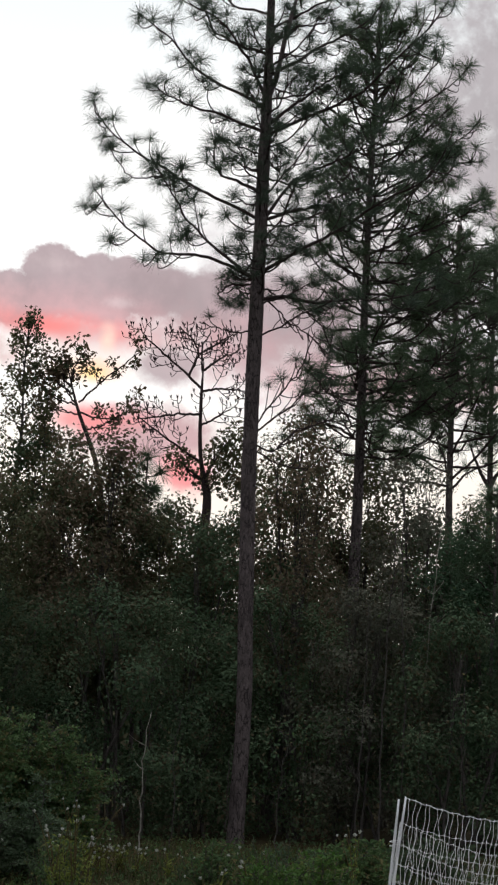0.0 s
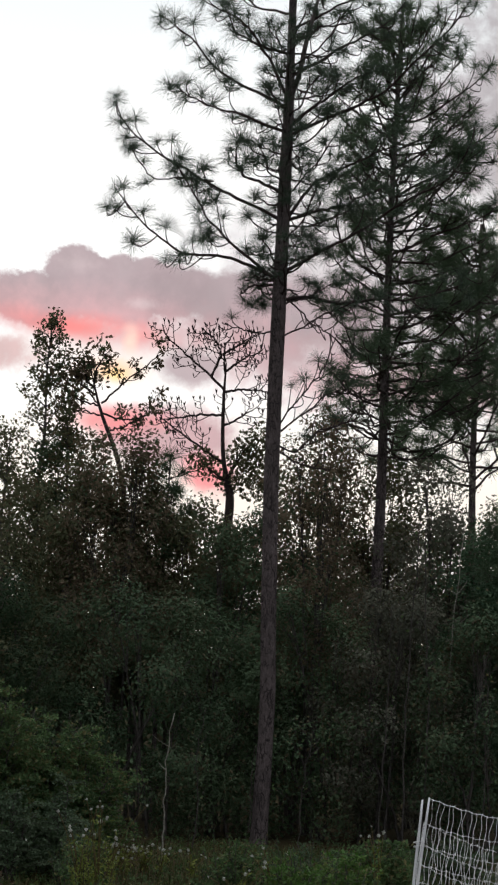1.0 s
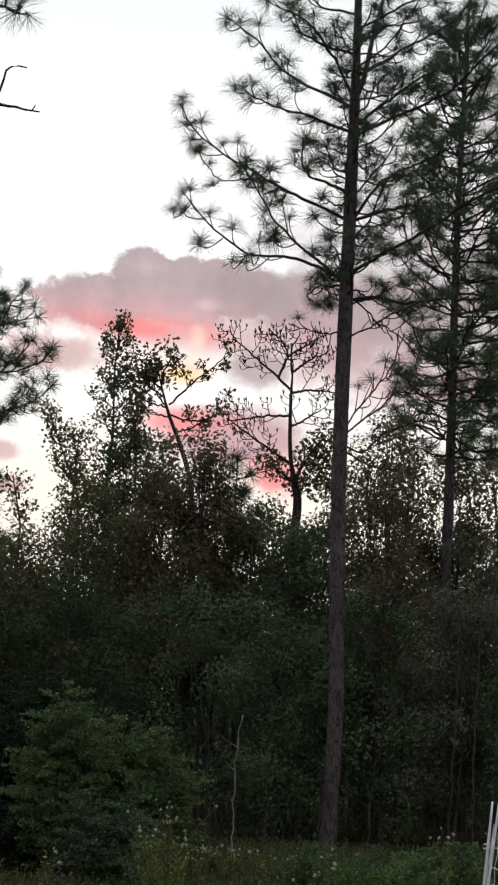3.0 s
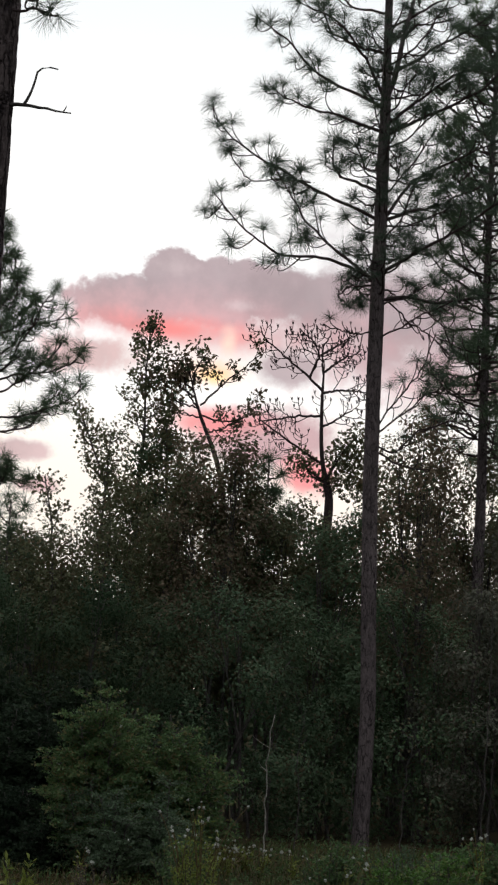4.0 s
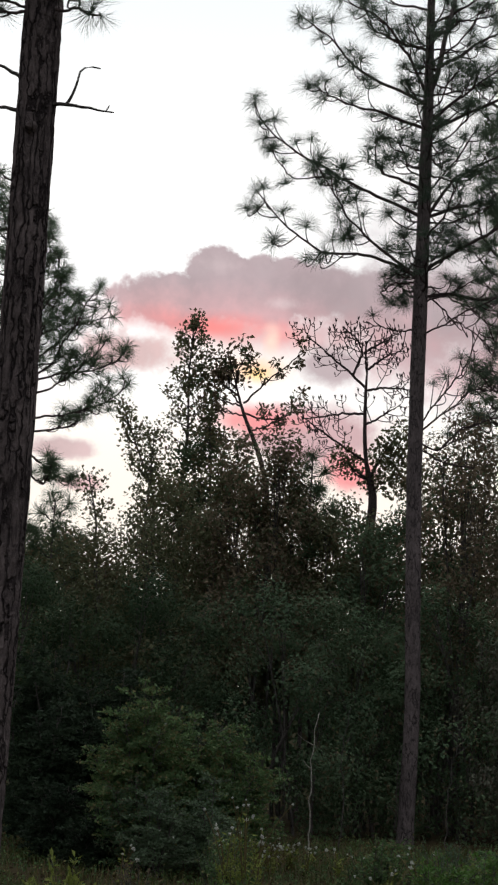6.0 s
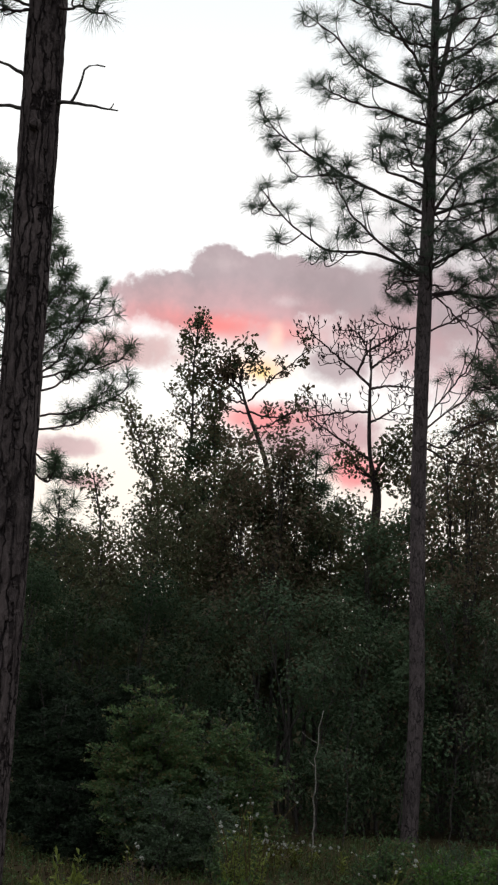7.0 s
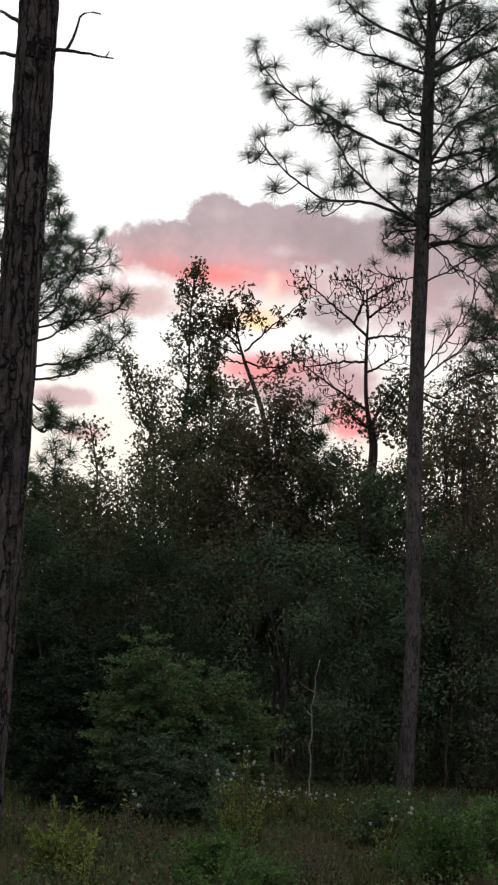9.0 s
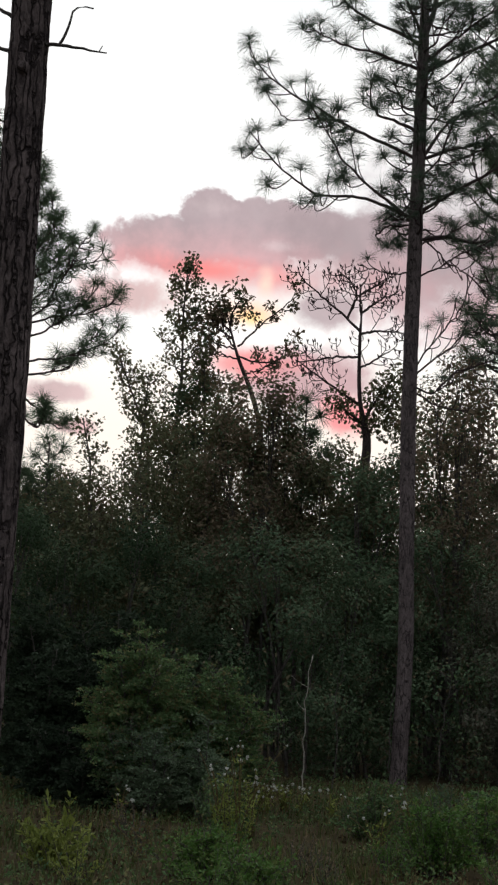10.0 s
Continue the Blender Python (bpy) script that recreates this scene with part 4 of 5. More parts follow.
def arching_tree():
    rng = np.random.default_rng(63)
    root = thing("small_tree", (-2.6, 29.0, 0), "leaning tree with arching limbs and drooping leaf clusters", "tree")
    s = Shape()
    trunk = curved([(0.1, 0, -0.1), (0.15, 0, 3), (0.05, 0, 5.6), (-0.15, 0, 6.26), (-0.46, 0, 6.86), (-0.62, 0, 7.48), (-0.75, 0, 7.9)], 30)
    s.tube(trunk, np.interp(trunk[:, 2], (0, 6, 6.9, 7.2, 7.9), (0.07, 0.044, 0.030, 0.018, 0.010)), 9)
    part("trunk", s, BRANCH_BARK, root)
    limbs = [
        [(-0.45, 0, 7.05), (0.09, -0.1, 7.56), (0.62, -0.1, 8.0)],
        [(-0.43, 0, 6.87), (-0.1, 0.1, 6.80), (0.25, 0.1, 6.80), (0.61, 0.1, 7.13)],
        [(-0.18, 0, 6.28), (-0.5, -0.1, 6.36), (-0.95, -0.1, 6.34)],
        [(-0.56, 0, 7.25), (-0.80, 0.1, 7.6), (-1.04, 0.1, 7.91)],
        [(-0.60, 0, 7.40), (-0.55, -0.1, 7.7), (-0.35, -0.2, 7.95)],
        [(-0.5, 0, 7.0), (-0.85, 0.1, 7.1), (-1.2, 0.1, 7.35)],
        [(-0.5, 0, 7.0), (-0.72, 0.1, 7.3), (-0.78, 0, 7.65)],
        [(-0.55, 0, 7.2), (-0.9, 0, 7.42), (-1.0, 0.1, 7.72)],
        [(-0.4, 0, 6.8), (-0.75, 0.1, 6.92), (-1.1, 0.1, 6.85)],
        [(-0.3, 0, 6.55), (0.0, -0.1, 6.62), (0.3, -0.1, 6.85)],
    ]
    for k, pts in enumerate(limbs):
        path = curved(pts, 16)
        s, tips = Shape(), []
        path[1:-1] += rng.normal(0, 0.01, (14, 3))
        s.tube(path, np.linspace(0.019, 0.009, 16), 6)
        sprays(s, rng, path, 0.008, 2, tips, 0.2, 0.34, 0.35)
        limb = part("branch", s, BRANCH_BARK, root)
        c = np.array([t[0] for t in tips])
        dense = 11 if k in (2, 3, 5, 6, 7, 8) else 7
        pts2, ax = clumps(rng, c, dense, 0.03 if k in (0, 1) else 0.06)
        part("leaves", leaf_mesh(rng, pts2, ax * 0.9 + np.array((0, 0, 0.1)), 0.125, 0.45, 0.4), LEAF_BROWN, limb)


def slender_oak(at, line, wide, label, seed, count, per=26):
    """A narrow upright tree: a thin leader and short rising side branches clothed in small leaves, with the sky between them."""
    rng = np.random.default_rng(seed)
    root = thing("slender_tree", at, label, "tree")
    leader = curved(line, 50)
    s = Shape()
    s.tube(leader, np.linspace(0.06, 0.01, 50), 8)
    part("trunk", s, GREY_BARK, root)
    spots = []
    top, low = leader[-1][2], leader[-1][2] - max(1.9, wide * 6.2)
    for k in range(count):
        u = (k + 0.5) / count
        z = low + (top - low) * u
        i = int(np.argmin(np.abs(leader[:, 2] - z)))
        a = k * 2.39996 + rng.uniform(-0.4, 0.4)
        far = wide * (0.30 + 0.75 * math.sin(math.pi * min(1, (1 - u) * 0.95)) ** 0.8) * rng.uniform(0.5, 1.15) * 0.75
        p = leader[i]
        end = p + np.array((math.cos(a) * far, math.sin(a) * far, far * rng.uniform(0.5, 1.0)))
        b = Shape()
        path = bezier(p, p * 0.5 + end * 0.5 - np.array((0, 0, 0.1 * far)), end, 9)
        b.tube(path, np.linspace(0.014, 0.005, 9), 5)
        part("branch", b, GREY_BARK, root)
        for q in (path[5], path[7], path[8]):
            spots.append(q + rng.normal(0, 0.04, 3))
    spots.append(leader[-1])
    pts, ax = clumps(rng, np.array(spots), per, 0.066)
    part("crown", leaf_mesh(rng, pts, ax + np.array((0, 0, 0.3)), 0.076, 0.7), LEAF_OLIVE, root)


bare_tree()
arching_tree()
slender_oak((-4.05, 29.0, 0), [(0.05, 0, -0.1), (0.0, 0, 3), (-0.02, 0, 5.6), (0.04, 0, 6.6), (-0.01, 0, 7.5), (0.04, 0, 8.52)], 0.62, "slender upright evergreen oak with airy leaves", 71, 64, 14)
slender_oak((-4.5, 29.3, 0), [(0.1, 0, -0.1), (0.0, 0, 3), (-0.1, 0, 5.4), (-0.45, 0, 6.2), (-0.75, 0, 6.95)], 0.42, "thin leaning sapling with small leaves", 72, 34, 15)
slender_oak((-4.7, 28.6, 0), [(0.1, 0, -0.1), (0.0, 0, 3), (0.1, 0, 5.0), (0.15, 0, 6.35)], 0.5, "leafy upright sapling among the shrubs", 73, 28, 14)
slender_oak((-5.35, 27.5, 0), [(0.1, 0, -0.1), (0.0, 0, 3), (0.1, 0, 4.6), (-0.1, 0, 5.45)], 0.6, "leafy upright sapling among the shrubs", 75, 26, 14)
slender_oak((-3.35, 28.4, 0), [(0.0, 0, -0.1), (0.0, 0, 3), (-0.1, 0, 5.0), (-0.2, 0, 6.6)], 0.5, "leafy upright sapling among the shrubs", 74, 24)


# ---- saplings at the wood's edge ----
def sapling(at, height, lean, seed, label, material, r=0.014, leaves=0):
    rng = np.random.default_rng(seed)
    root = thing("sapling", at, label, "sapling", "bare saplings")
    path = curved([(0, 0, -0.05), (lean * 0.1 + rng.normal(0, 0.03), 0, height * 0.35), (lean * 0.5 + rng.normal(0, 0.04), 0, height * 0.7), (lean, 0, height)], 20)
    path[1:-1] += rng.normal(0, 0.011, (18, 3))
    r *= 0.62
    s = Shape()
    s.tube(path, np.linspace(r, r * 0.45, 20), 7)
    part("trunk", s, material, root)
    spots = []
    for k in range(5 if leaves else 2):
        i = 6 + rng.integers(0, 12)
        way = unit(np.array((rng.choice([-1, 1]) * rng.uniform(0.5, 1), rng.normal(0, 0.5), rng.uniform(0.2, 0.9))))
        far = rng.uniform(0.1, 0.35)
        b = Shape()
        b.tube(bezier(path[i], path[i] + way * far * 0.5, path[i] + way * far + np.array((0, 0, 0.05)), 6), np.linspace(r * 0.5, 0.003, 6), 5)
        part("twig", b, material, root)
        spots.append(path[i] + way * far)
    if leaves:
        pts, ax = clumps(rng, np.array(spots), leaves, 0.07)
        part("leaves", leaf_mesh(rng, pts, ax, 0.06), LEAF_LIGHT, root)


for k, (x, y, h, lean, mat, r, leaves) in enumerate((
        (-1.0, 19.0, 1.66, 0.05, PALE_BARK, 0.016, 0), (-0.72, 21.0, 1.75, 0.06, GREY_BARK, 0.012, 3),         (-0.05, 22.33, 1.3, 0.03, GREY_BARK, 0.014, 0), (0.55, 20.5, 1.6, 0.15, GREY_BARK, 0.012, 6), (1.95, 22.3, 4.6, 0.1, GREY_BARK, 0.02, 4),
        (2.2, 22.4, 5.2, -0.05, GREY_BARK, 0.02, 6), (2.5, 22.8, 4.4, 0.2, PALE_BARK, 0.016, 4), (1.6, 21.6, 3.2, 0.05, GREY_BARK, 0.014, 5),
        (-1.95, 19.6, 1.6, -0.25, GREY_BARK, 0.012, 0), (2.95, 21.6, 2.6, -0.1, GREY_BARK, 0.014, 6))):
    sapling((x, y, 0), h, lean, 300 + k, "thin pale bare sapling at the wood's edge" if leaves == 0 else "thin grey sapling with a few small leaves", mat, r, leaves)


# ---- clearing: bushes, weeds, grass ----
def shoots(at, height, wide, material, label, seed, count=22, size=0.045, stretch=0.32, gap=0.028, name="bush", group="bushes in the clearing"):
    """A loose bush of upright wands, leafy all along, of uneven length."""
    rng = np.random.default_rng(seed)
    root = thing(name, at, label, "bush" if name == "bush" else "weed", group)
    places, ways = [], []
    for k in range(count):
        a = rng.uniform(0, 2 * np.pi)
        r = math.sqrt(rng.uniform(0, 1)) * wide * 0.5
        h = height * rng.uniform(0.5, 1.08) * (1.0 - 0.45 * (r / (wide * 0.5)) ** 2)
        top = np.array((math.cos(a) * r, math.sin(a) * r, h))
        foot = np.array((top[0] * 0.3, top[1] * 0.3, -0.03))
        path = bezier(foot, np.array((top[0] * 0.8, top[1] * 0.8, h * 0.5)), top + rng.normal(0, 0.03, 3), 10)
        s = Shape()
        s.tube(path, np.linspace(0.0035 + 0.003 * height, 0.002, 10), 4)
        part("stem", s, GREY_BARK, root)
        n = max(6, int(h / gap))
        for u in np.linspace(0.12, 1.0, n):
            i = min(8, int(u * 9))
            p = path[i] + (path[i + 1] - path[i]) * (u * 9 - i)
            for j in range(3):
                places.append(p + rng.normal(0, 0.008, 3))
                ways.append(unit(rng.normal(size=3)) + (path[i + 1] - path[i]) / np.linalg.norm(path[i + 1] - path[i]) * 0.8)
    part("leaves", leaf_mesh(rng, np.array(places), np.array(ways) * 1.6, size, stretch), material, root)
    return root


def spreading_bush(at, height, wide, material, label, seed, stems=7, size=0.045, top=0.5, leaves=5, pale=0):
    """A bush of leaning stems with long flat leafy sprays in loose layers, dark hollows between them."""
    rng = np.random.default_rng(seed)
    root = thing("bush", at, label, "bush", "bushes in the clearing")
    places, ways = [], []
    for k in range(stems):
        a = k * 2.39996 + rng.uniform(-0.4, 0.4)
        lean = wide * 0.5 * rng.uniform(0.1, 0.75)
        h = height * (rng.uniform(0.5, 1.0) if k else 1.0)
        tip = np.array((math.cos(a) * lean * top * 2, math.sin(a) * lean * top * 2, h)) if k else np.array((rng.normal(0, 0.05), 0, h))
        line = bezier((rng.normal(0, 0.05), rng.normal(0, 0.05), -0.04), (tip[0] * 0.25, tip[1] * 0.25, h * 0.6), tip, 14)
        line[1:-1] += rng.normal(0, 0.01, (12, 3))
        s = Shape()
        s.tube(line, np.linspace(0.006 + 0.005 * height, 0.003, 14), 5)
        u = 0.12
        while u < 1.0:
            i = min(12, int(u * 13))
            p = line[i] + (line[i + 1] - line[i]) * (u * 13 - i)
            b = rng.uniform(0, 2 * np.pi)
            far = wide * 0.5 * (1.05 - 0.72 * u) * rng.uniform(0.35, 1.1)
            end = p + np.array((math.cos(b) * far, math.sin(b) * far, far * rng.uniform(0.05, 0.5)))
            spray = bezier(p, p * 0.45 + end * 0.55 + np.array((0, 0, far * 0.16)), end, 7)
            s.tube(spray[::3], np.linspace(0.004, 0.0018, 3), 3)
            for v in np.arange(0.25, 1.0, max(0.05, 0.022 / max(far, 0.05))):
                q = min(5, int(v * 6))
                o = spray[q] + (spray[q + 1] - spray[q]) * (v * 6 - q)
                for j in range(leaves):
                    places.append(o + rng.normal(0, 0.026, 3) * np.array((1, 1, 0.5)))
                    ways.append(unit(end - p) + rng.normal(0, 0.8, 3) * np.array((1, 1, 0.4)))
            u += 0.045 / height * rng.uniform(0.6, 1.5)
        part("stem", s, GREY_BARK, root)
    places = np.array(places)
    places[:, 2] = np.clip(places[:, 2], 0.02, None)
    part("leaves", leaf_mesh(rng, places, np.array(ways), size, 0.55), material, root)
    # a few leaves in a pale colour stand for highlights from the sky
    if pale:
        some = places[rng.integers(0, len(places), pale)]
        part("pale_leaves", leaf_mesh(rng, some, rng.normal(size=(pale, 3)), 0.042, 0.5), FLUFF, root, "scattered leaves coloured pale as glints of sky light")


def bushes():
    L = "leafy light green bush at the edge of the clearing"
    G = "low green bush in the rough grass"
    Y = "yellow-green leafy weed in the rough grass"
    W = "withered brown weed in the rough grass"
    for k, (x, y, h, w, mat, size, label) in enumerate((
            (1.3, 17.0, 0.5, 1.2, LEAF_LIGHT, 0.045, G), (0.38, 13.4, 0.56, 0.72, LEAF_VIVID, 0.034, "rounded green bush beside the netting"),
            (-1.30, 12.2, 0.36, 0.7, LEAF_VIVID, 0.034, G), (-2.5, 12.25, 0.28, 0.36, LEAF_YELLOW, 0.034, Y), (-0.15, 15.4, 0.52, 0.8, LEAF_LIGHT, 0.036, G), (0.75, 14.5, 0.52, 0.8, LEAF_VIVID, 0.036, G),
            (-0.9, 11.7, 0.26, 0.6, LEAF_VIVID, 0.032, G), (2.1, 18.0, 0.5, 1.3, LEAF, 0.045, G), (-1.45, 15.0, 0.5, 0.6, LEAF_LIGHT, 0.036, G))):
        spreading_bush((x, y, 0), h, w, mat, label, 200 + k, 9, size * 1.3, leaves=3)
    # D: shrubs filling the hollow beside the pine, coloured as dark as its shade
    D = "low dense shrub, the hollow's shade put into its near-black green leaves"
    for k, (x, y, h, w, mat, size, label, n) in enumerate((
            (-2.58, 16.8, 1.86, 1.25, LEAF_LIGHT, 0.048, L, 11), (-2.15, 17.3, 1.55, 1.5, LEAF_LIGHT, 0.05, L, 9), (-1.75, 17.6, 1.45, 1.3, LEAF_LIGHT, 0.05, L, 8), (-2.85, 17.1, 1.45, 1.0, LEAF_LIGHT, 0.045, L, 7),
            (-2.3, 16.2, 0.85, 0.95, LEAF_SAGE, 0.038, L, 9), (-1.85, 16.4, 0.95, 0.9, LEAF_SAGE, 0.038, L, 9), (-2.6, 16.5, 1.0, 0.8, LEAF, 0.04, L, 7),
            (-3.45, 17.2, 0.8, 0.9, LEAF_HOLLOW_SHADE, 0.05, D, 12), (-3.5, 18.2, 1.5, 1.3, LEAF_HOLLOW_SHADE, 0.06, D, 12), (-3.05, 16.6, 0.6, 0.7, LEAF_HOLLOW_SHADE, 0.05, D, 10), (-3.3, 19.3, 2.0, 1.5, LEAF_HOLLOW_SHADE, 0.06, D, 12), (-3.75, 17.9, 1.6, 1.0, LEAF_HOLLOW_SHADE, 0.06, D, 12), (-4.0, 18.9, 2.2, 1.3, LEAF_HOLLOW_SHADE, 0.06, D, 12))):
        spreading_bush((x, y, 0), h, w, mat, label, 230 + k, n, size, pale=0 if mat == LEAF_HOLLOW_SHADE else 14)
    green = [
        (-2.44, 12.2, 0.47, 0.52, LEAF_YELLOW, 0.085, Y, 20), (-2.15, 11.6, 0.33, 0.4, LEAF_YELLOW, 0.045, Y, 14),
        (-1.35, 12.3, 0.44, 0.75, LEAF_VIVID, 0.05, G, 34), (-0.95, 11.9, 0.32, 0.6, LEAF_VIVID, 0.05, G, 30),
        (-1.15, 11.4, 0.26, 0.7, LEAF_VIVID, 0.05, G, 30), (0.38, 13.4, 0.62, 0.75, LEAF_VIVID, 0.045, "rounded green bush beside the netting", 46),
        (0.75, 14.4, 0.60, 0.8, LEAF_LIGHT, 0.045, "rounded green bush beside the netting", 40), (0.05, 13.2, 0.34, 0.5, LEAF_VIVID, 0.04, G, 24),
        (-0.15, 15.4, 0.62, 0.8, LEAF_LIGHT, 0.045, G, 36), (0.5, 16.5, 0.6, 1.0, LEAF, 0.05, G, 36),
        (0.9, 12.6, 0.3, 0.6, LEAF_VIVID, 0.04, G, 24), (-1.35, 14.6, 0.66, 0.45, LEAF_YELLOW, 0.045, Y, 20),
        (-1.6, 15.4, 0.55, 0.5, LEAF_LIGHT, 0.04, G, 22),
    ]
    withered = [
        (-0.68, 13.0, 0.32, 0.35, LEAF_BROWN, 0.035, W, 16), (-2.2, 14.4, 0.36, 0.5, LEAF_BROWN, 0.035, W, 18),
        (-1.9, 13.2, 0.30, 0.4, DRY, 0.04, W, 14), (-0.45, 12.4, 0.3, 0.35, LEAF_BROWN, 0.035, W, 14),
    ]
    for k, (x, y, h, w, mat, size, label, n) in enumerate(green + withered):
        shoots((x, y, 0), h, w, mat, label, 260 + k, n, size, 0.32 if h < 1 else 0.45, 0.026 if h < 1 else 0.045)


def fluff(rng, at, r):
    """One ragged downy head."""
    bm = bmesh.new()
    bmesh.ops.create_icosphere(bm, subdivisions=2, radius=1.0)
    for v in bm.verts:
        v.co = Vector(at) + Vector((v.co.x * 1.1, v.co.y * 1.1, v.co.z * 1.15)) * r * rng.uniform(0.3, 1.5)
    m = bpy.data.meshes.new("seed_head")
    bm.to_mesh(m)
    bm.free()
    return m


def seed_weed(at, height, seed, heads):
    """A wiry weed with pale fluffy heads."""
    rng = np.random.default_rng(seed)
    root = thing("weed", at, "wiry weed with pale fluffy seed heads", "weed", "pale seeding weeds")
    for k in range(heads):
        top = np.array((rng.normal(0, 0.13), rng.normal(0, 0.10), height * rng.uniform(0.75, 1.05)))
        s = Shape()
        s.tube(bezier((rng.normal(0, 0.02), 0, -0.03), (top[0] * 0.2, top[1] * 0.2, height * 0.6), top, 9), np.linspace(0.005, 0.003, 9), 5)
        stem = part("stem", s, DRY, root)
        part("seed_head", fluff(rng, top, rng.uniform(0.007, 0.015)), FLUFF, stem)
        leaves = np.array([(top[0] * u * 0.4, top[1] * u * 0.4, top[2] * u) for u in np.linspace(0.15, 0.85, 9)])
        part("leaves", leaf_mesh(rng, leaves, rng.normal(size=(9, 3)), 0.07, 0.25), LEAF_YELLOW, stem)


def blades(name, label, count, xr, yr, tall, material, seed, tufts=0.5):
    """Grass: bent tapering blades, thicker in drifts."""
    rng = np.random.default_rng(seed)
    x, y = rng.uniform(*xr, count), rng.uniform(*yr, count)
    keep = np.array([noise.noise((a * 1.1, b * 1.1, seed)) > rng.uniform(-0.8, 0.5) * tufts for a, b in zip(x, y)])
    x, y = x[keep], y[keep]
    n = len(x)
    h = tall * rng.uniform(0.35, 1.15, n)
    a = rng.uniform(0, 2 * np.pi, n)
    bend = rng.uniform(0.1, 0.7, n) * h
    base = np.stack([x, y, np.full(n, -0.03)], -1)
    side = np.stack([-np.sin(a), np.cos(a), np.zeros(n)], -1) * 0.0055
    out = np.stack([np.cos(a), np.sin(a), np.zeros(n)], -1)
    mid = base + out * bend[:, None] * 0.35 + np.array((0, 0, 1)) * h[:, None] * 0.6
    tip = base + out * bend[:, None] + np.array((0, 0, 1)) * h[:, None]
    verts = np.stack([base - side, base + side, mid + side * 0.8, mid - side * 0.8, tip], 1).reshape(-1, 3)
    k = np.arange(n)[:, None] * 5
    faces = (k + np.array([[0, 1, 2, 3]])).tolist() + (k + np.array([[3, 2, 4]])).tolist()
    m = bpy.data.meshes.new(name)
    m.from_pydata(verts.tolist(), [], faces)
    m.materials.append(material)
    tagged(new(name, m), label, "grass", kind="stuff")


bushes()
for k, (x, y, h, n) in enumerate(((-1.30, 14.5, 0.86, 4), (-1.46, 14.6, 0.80, 4), (-1.22, 14.9, 0.62, 4), (-1.5, 18.3, 0.30, 16), (-1.35, 18.0, 0.26, 16), (-1.15, 18.2, 0.24, 12), (-0.95, 17.6, 0.26, 3),
                               (-0.25, 16.3, 0.36, 3), (0.2, 15.0, 0.5, 4), (-1.6, 16.0, 0.5, 4), (-0.6, 17.2, 0.3, 3), (-1.28, 17.4, 0.22, 5), (-0.1, 14.0, 0.42, 4), (-2.4, 14.8, 0.4, 2), (1.15, 15.5, 0.7, 4))):
    seed_weed((x, y, 0), h, 400 + k, n + 2)
blades("grass", "rough green grass in the clearing", 52000, (-6, 6), (9.5, 22), 0.15, GRASS, 5, 0.7)
blades("dry_grass", "pale dry grass between green tufts", 9000, (-6, 6), (9.5, 21), 0.15, DRY, 9, 1.0)


def litter():
    rng = np.random.default_rng(17)
    n = 14000
    c = np.stack([rng.uniform(-6, 6, n), rng.uniform(9.5, 23, n), rng.uniform(0.0, 0.035, n)], -1)
    m = leaf_mesh(rng, c, rng.normal(size=(n, 3)) * np.array((2.5, 2.5, 0.3)), 0.055, 0.55)
    m.materials.append(LITTER)
    tagged(new("leaf_litter", m), "brown fallen leaves scattered on the ground", "leaf litter", kind="stuff")
    k = 12500
    c = np.stack([rng.uniform(-6, 6, k), rng.uniform(9.5, 22, k), rng.uniform(0.02, 0.14, k)], -1)
    keep = np.array([noise.noise((p[0] * 0.9, p[1] * 0.9, 4.0)) > -0.15 for p in c])
    m = leaf_mesh(rng, np.repeat(c[keep], 3, axis=0) + rng.normal(0, 0.03, (keep.sum() * 3, 3)), rng.normal(size=(keep.sum() * 3, 3)) + np.array((0, 0, 0.6)), 0.04, 0.45)
    m.materials.append(LEAF_LIGHT)
    tagged(new("ground_weeds", m), "low leafy weeds covering the clearing", "weeds", kind="stuff")


litter()


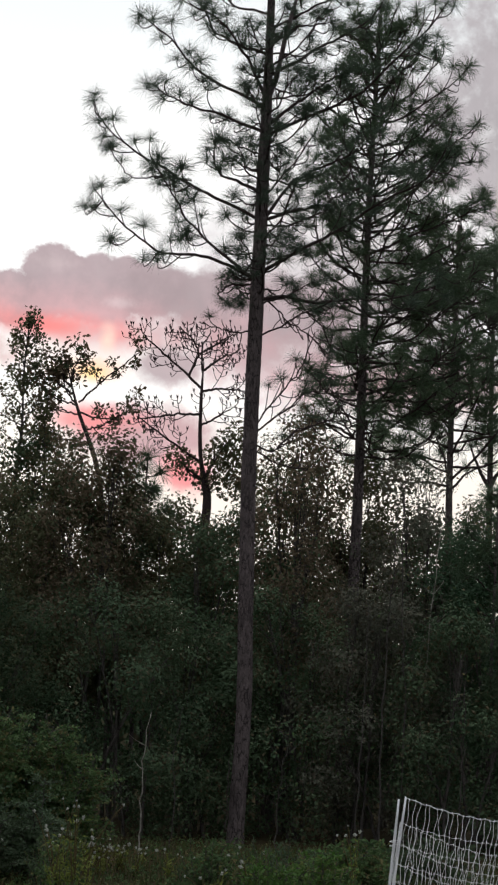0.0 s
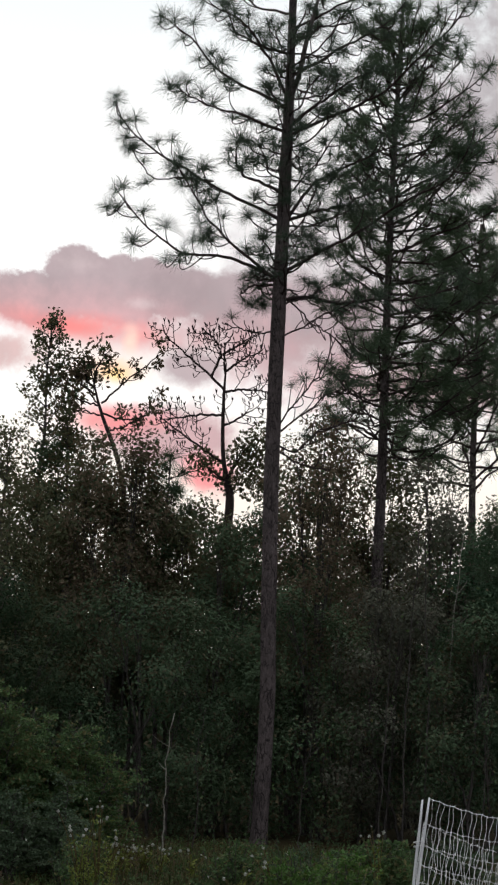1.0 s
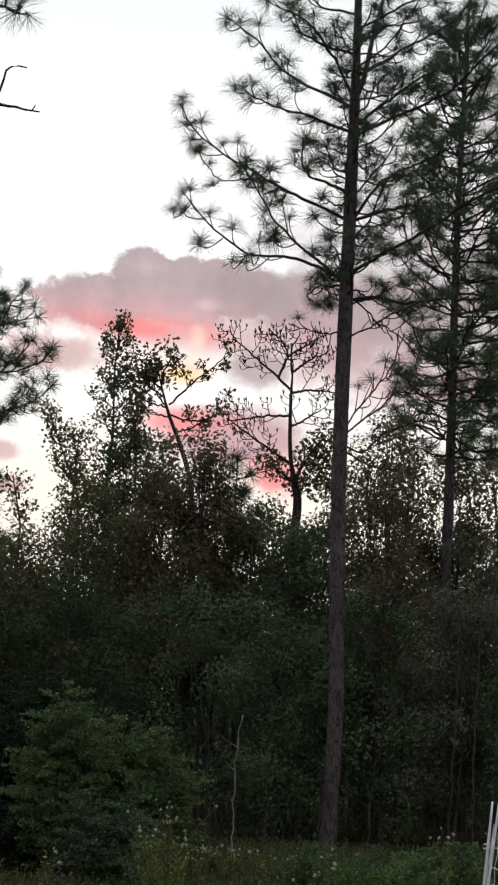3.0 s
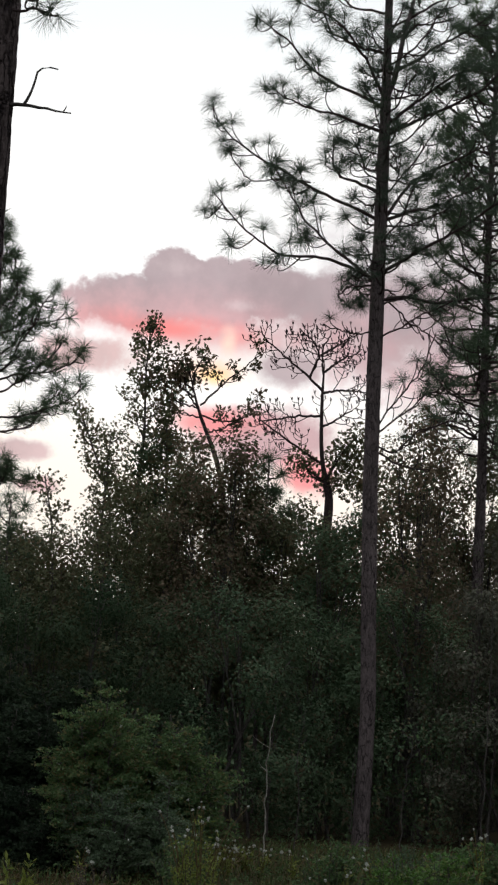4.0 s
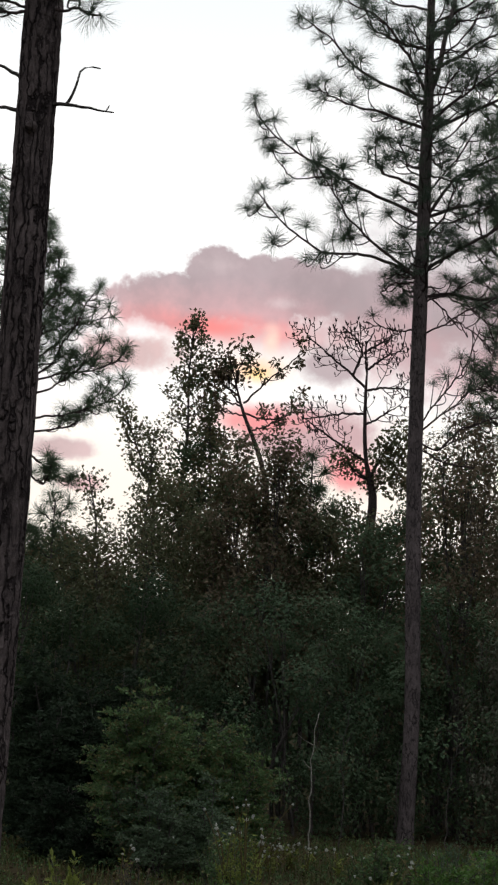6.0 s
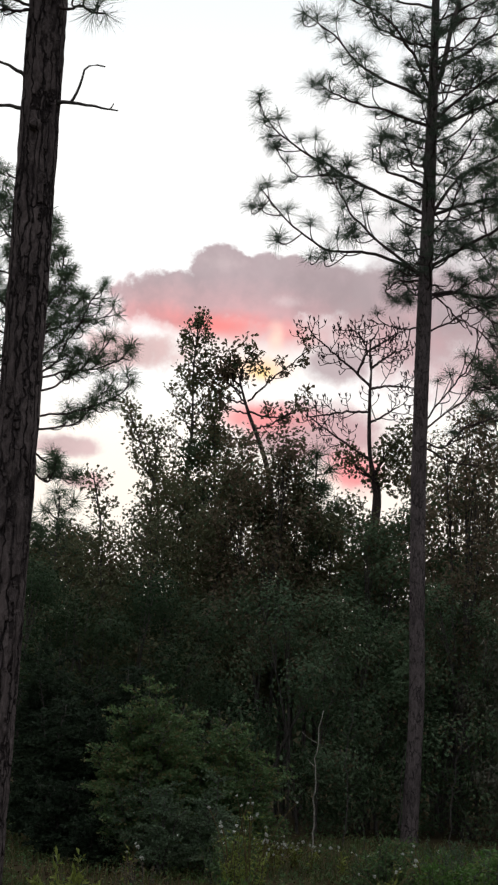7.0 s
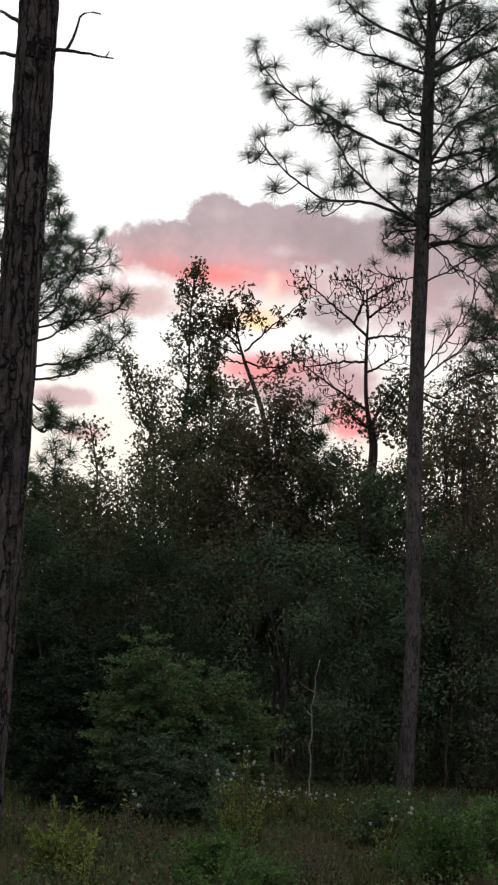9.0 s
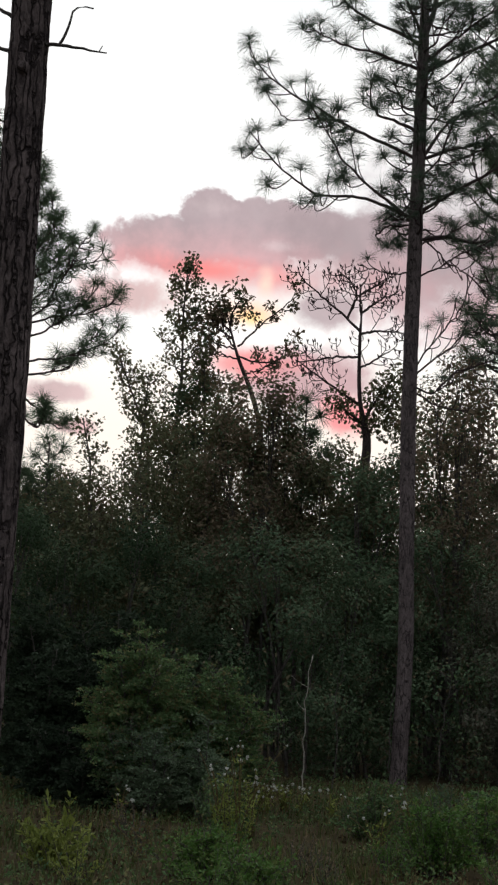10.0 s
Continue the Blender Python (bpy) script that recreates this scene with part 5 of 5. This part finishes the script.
# ---- netting fence ----
def netting():
    rng = np.random.default_rng(81)
    root = thing("netting_fence", (0.9, 10.3, 0), "slack white electric netting strung from a pair of leaning white posts", "fence")
    right = 1.35

    def top(u, sag):
        return 1.20 - sag * (1 - ((u - 0.62) / 0.62) ** 2)

    for foot, head in (((0.012, 0.0), (0.112, 1.19)), ((0.026, -0.015), (0.154, 1.205)), ((right + 0.02, 0.0), (right + 0.13, 1.2))):
        s = Shape()
        line = np.linspace((foot[0], foot[1], -0.12), (head[0], 0.0, head[1]), 12)
        if foot[1] < 0:
            line[:, 0] -= 0.008 * np.sin(np.linspace(0, math.pi, 12))
        s.tube(line, np.interp(np.arange(12), (0, 9, 11), (0.010, 0.009, 0.006)), 10)
        part("post", s, WHITE_POST, root)
    for z in (0.25, 0.62, 0.9):
        s = Shape()
        x = 0.10 * z / 1.2 + 0.015
        a = np.linspace(0, 4 * np.pi, 28)
        s.tube(np.stack([x + 0.026 * np.cos(a), -0.005 + 0.018 * np.sin(a), z + 0.004 * a], -1), 0.0022, 5)
        part("tie", s, CORD, root)
    for k in range(6):
        s = Shape()
        zs = np.linspace(0.0, rng.uniform(0.85, 1.12), 40)
        ph = rng.uniform(0, 6.28, 2)
        s.tube(np.stack([0.02 + 0.104 * zs + 0.010 * np.sin(zs * 17 + ph[0]) * (1.2 - zs) + rng.uniform(-0.008, 0.008), -0.012 + 0.012 * np.sin(zs * 23 + ph[1]), zs], -1), 0.0024, 5)
        part("gathered_strand", s, CORD, root)
    drops = (0.0, 0.15, 0.28, 0.395, 0.50, 0.60, 0.70, 0.79, 0.88, 0.97, 1.05, 1.12)
    for layer, (away, sag, shift) in enumerate(((-0.02, 0.117, 0.0), (0.07, 0.190, 0.026))):
        def place(u, drop, jitter=0.0):
            x = 0.155 + u * (right / 1.24) - 0.10 * drop
            z = top(u, sag * (1 - 0.55 * drop)) - drop
            return (x + jitter, away * math.sin(min(1, u * 4) * 1.57) + 0.012 * math.sin(u * 9 + drop * 5 + layer), max(0.01, z))
        spots = [0.02 + shift]
        while spots[-1] < 1.2:
            spots.append(spots[-1] + rng.uniform(0.024, 0.036))
        for drop in drops[layer:]:
            s = Shape()
            us = np.linspace(0, 1.24, 60)
            def height(u):
                return drop + 0.004 * math.sin(u * 82 + drop * 30 + layer) + 0.005 * math.sin(u * 7 + drop * 9 + layer * 2) * (drop > 0)
            s.tube([place(u, height(u)) for u in us], 0.002 if drop == 0.0 else 0.0012, 4)
            cord = part("cord", s, CORD, root)
            ties = Shape()
            for u in spots:
                c = np.array(place(u, height(u)))
                ties.tube([c - np.array((0.0, 0.0, 0.007)), c, c + np.array((0.0, 0.0, 0.007))], (0.0016, 0.0034, 0.0016), 5)
            part("knots", ties, CORD, cord, "white moulded knots")
        for u in spots:
            s = Shape()
            ph, am = rng.uniform(0, 6.28), rng.uniform(0.004, 0.009)
            ds = np.linspace(0.15 * layer, 1.13, 50)
            s.tube([place(u, d, am * math.sin(d * 34 + ph) + am * 0.7 * math.sin(d * 15 + ph * 2)) for d in ds], 0.0015, 4)
            part("strand", s, CORD, root)


netting()
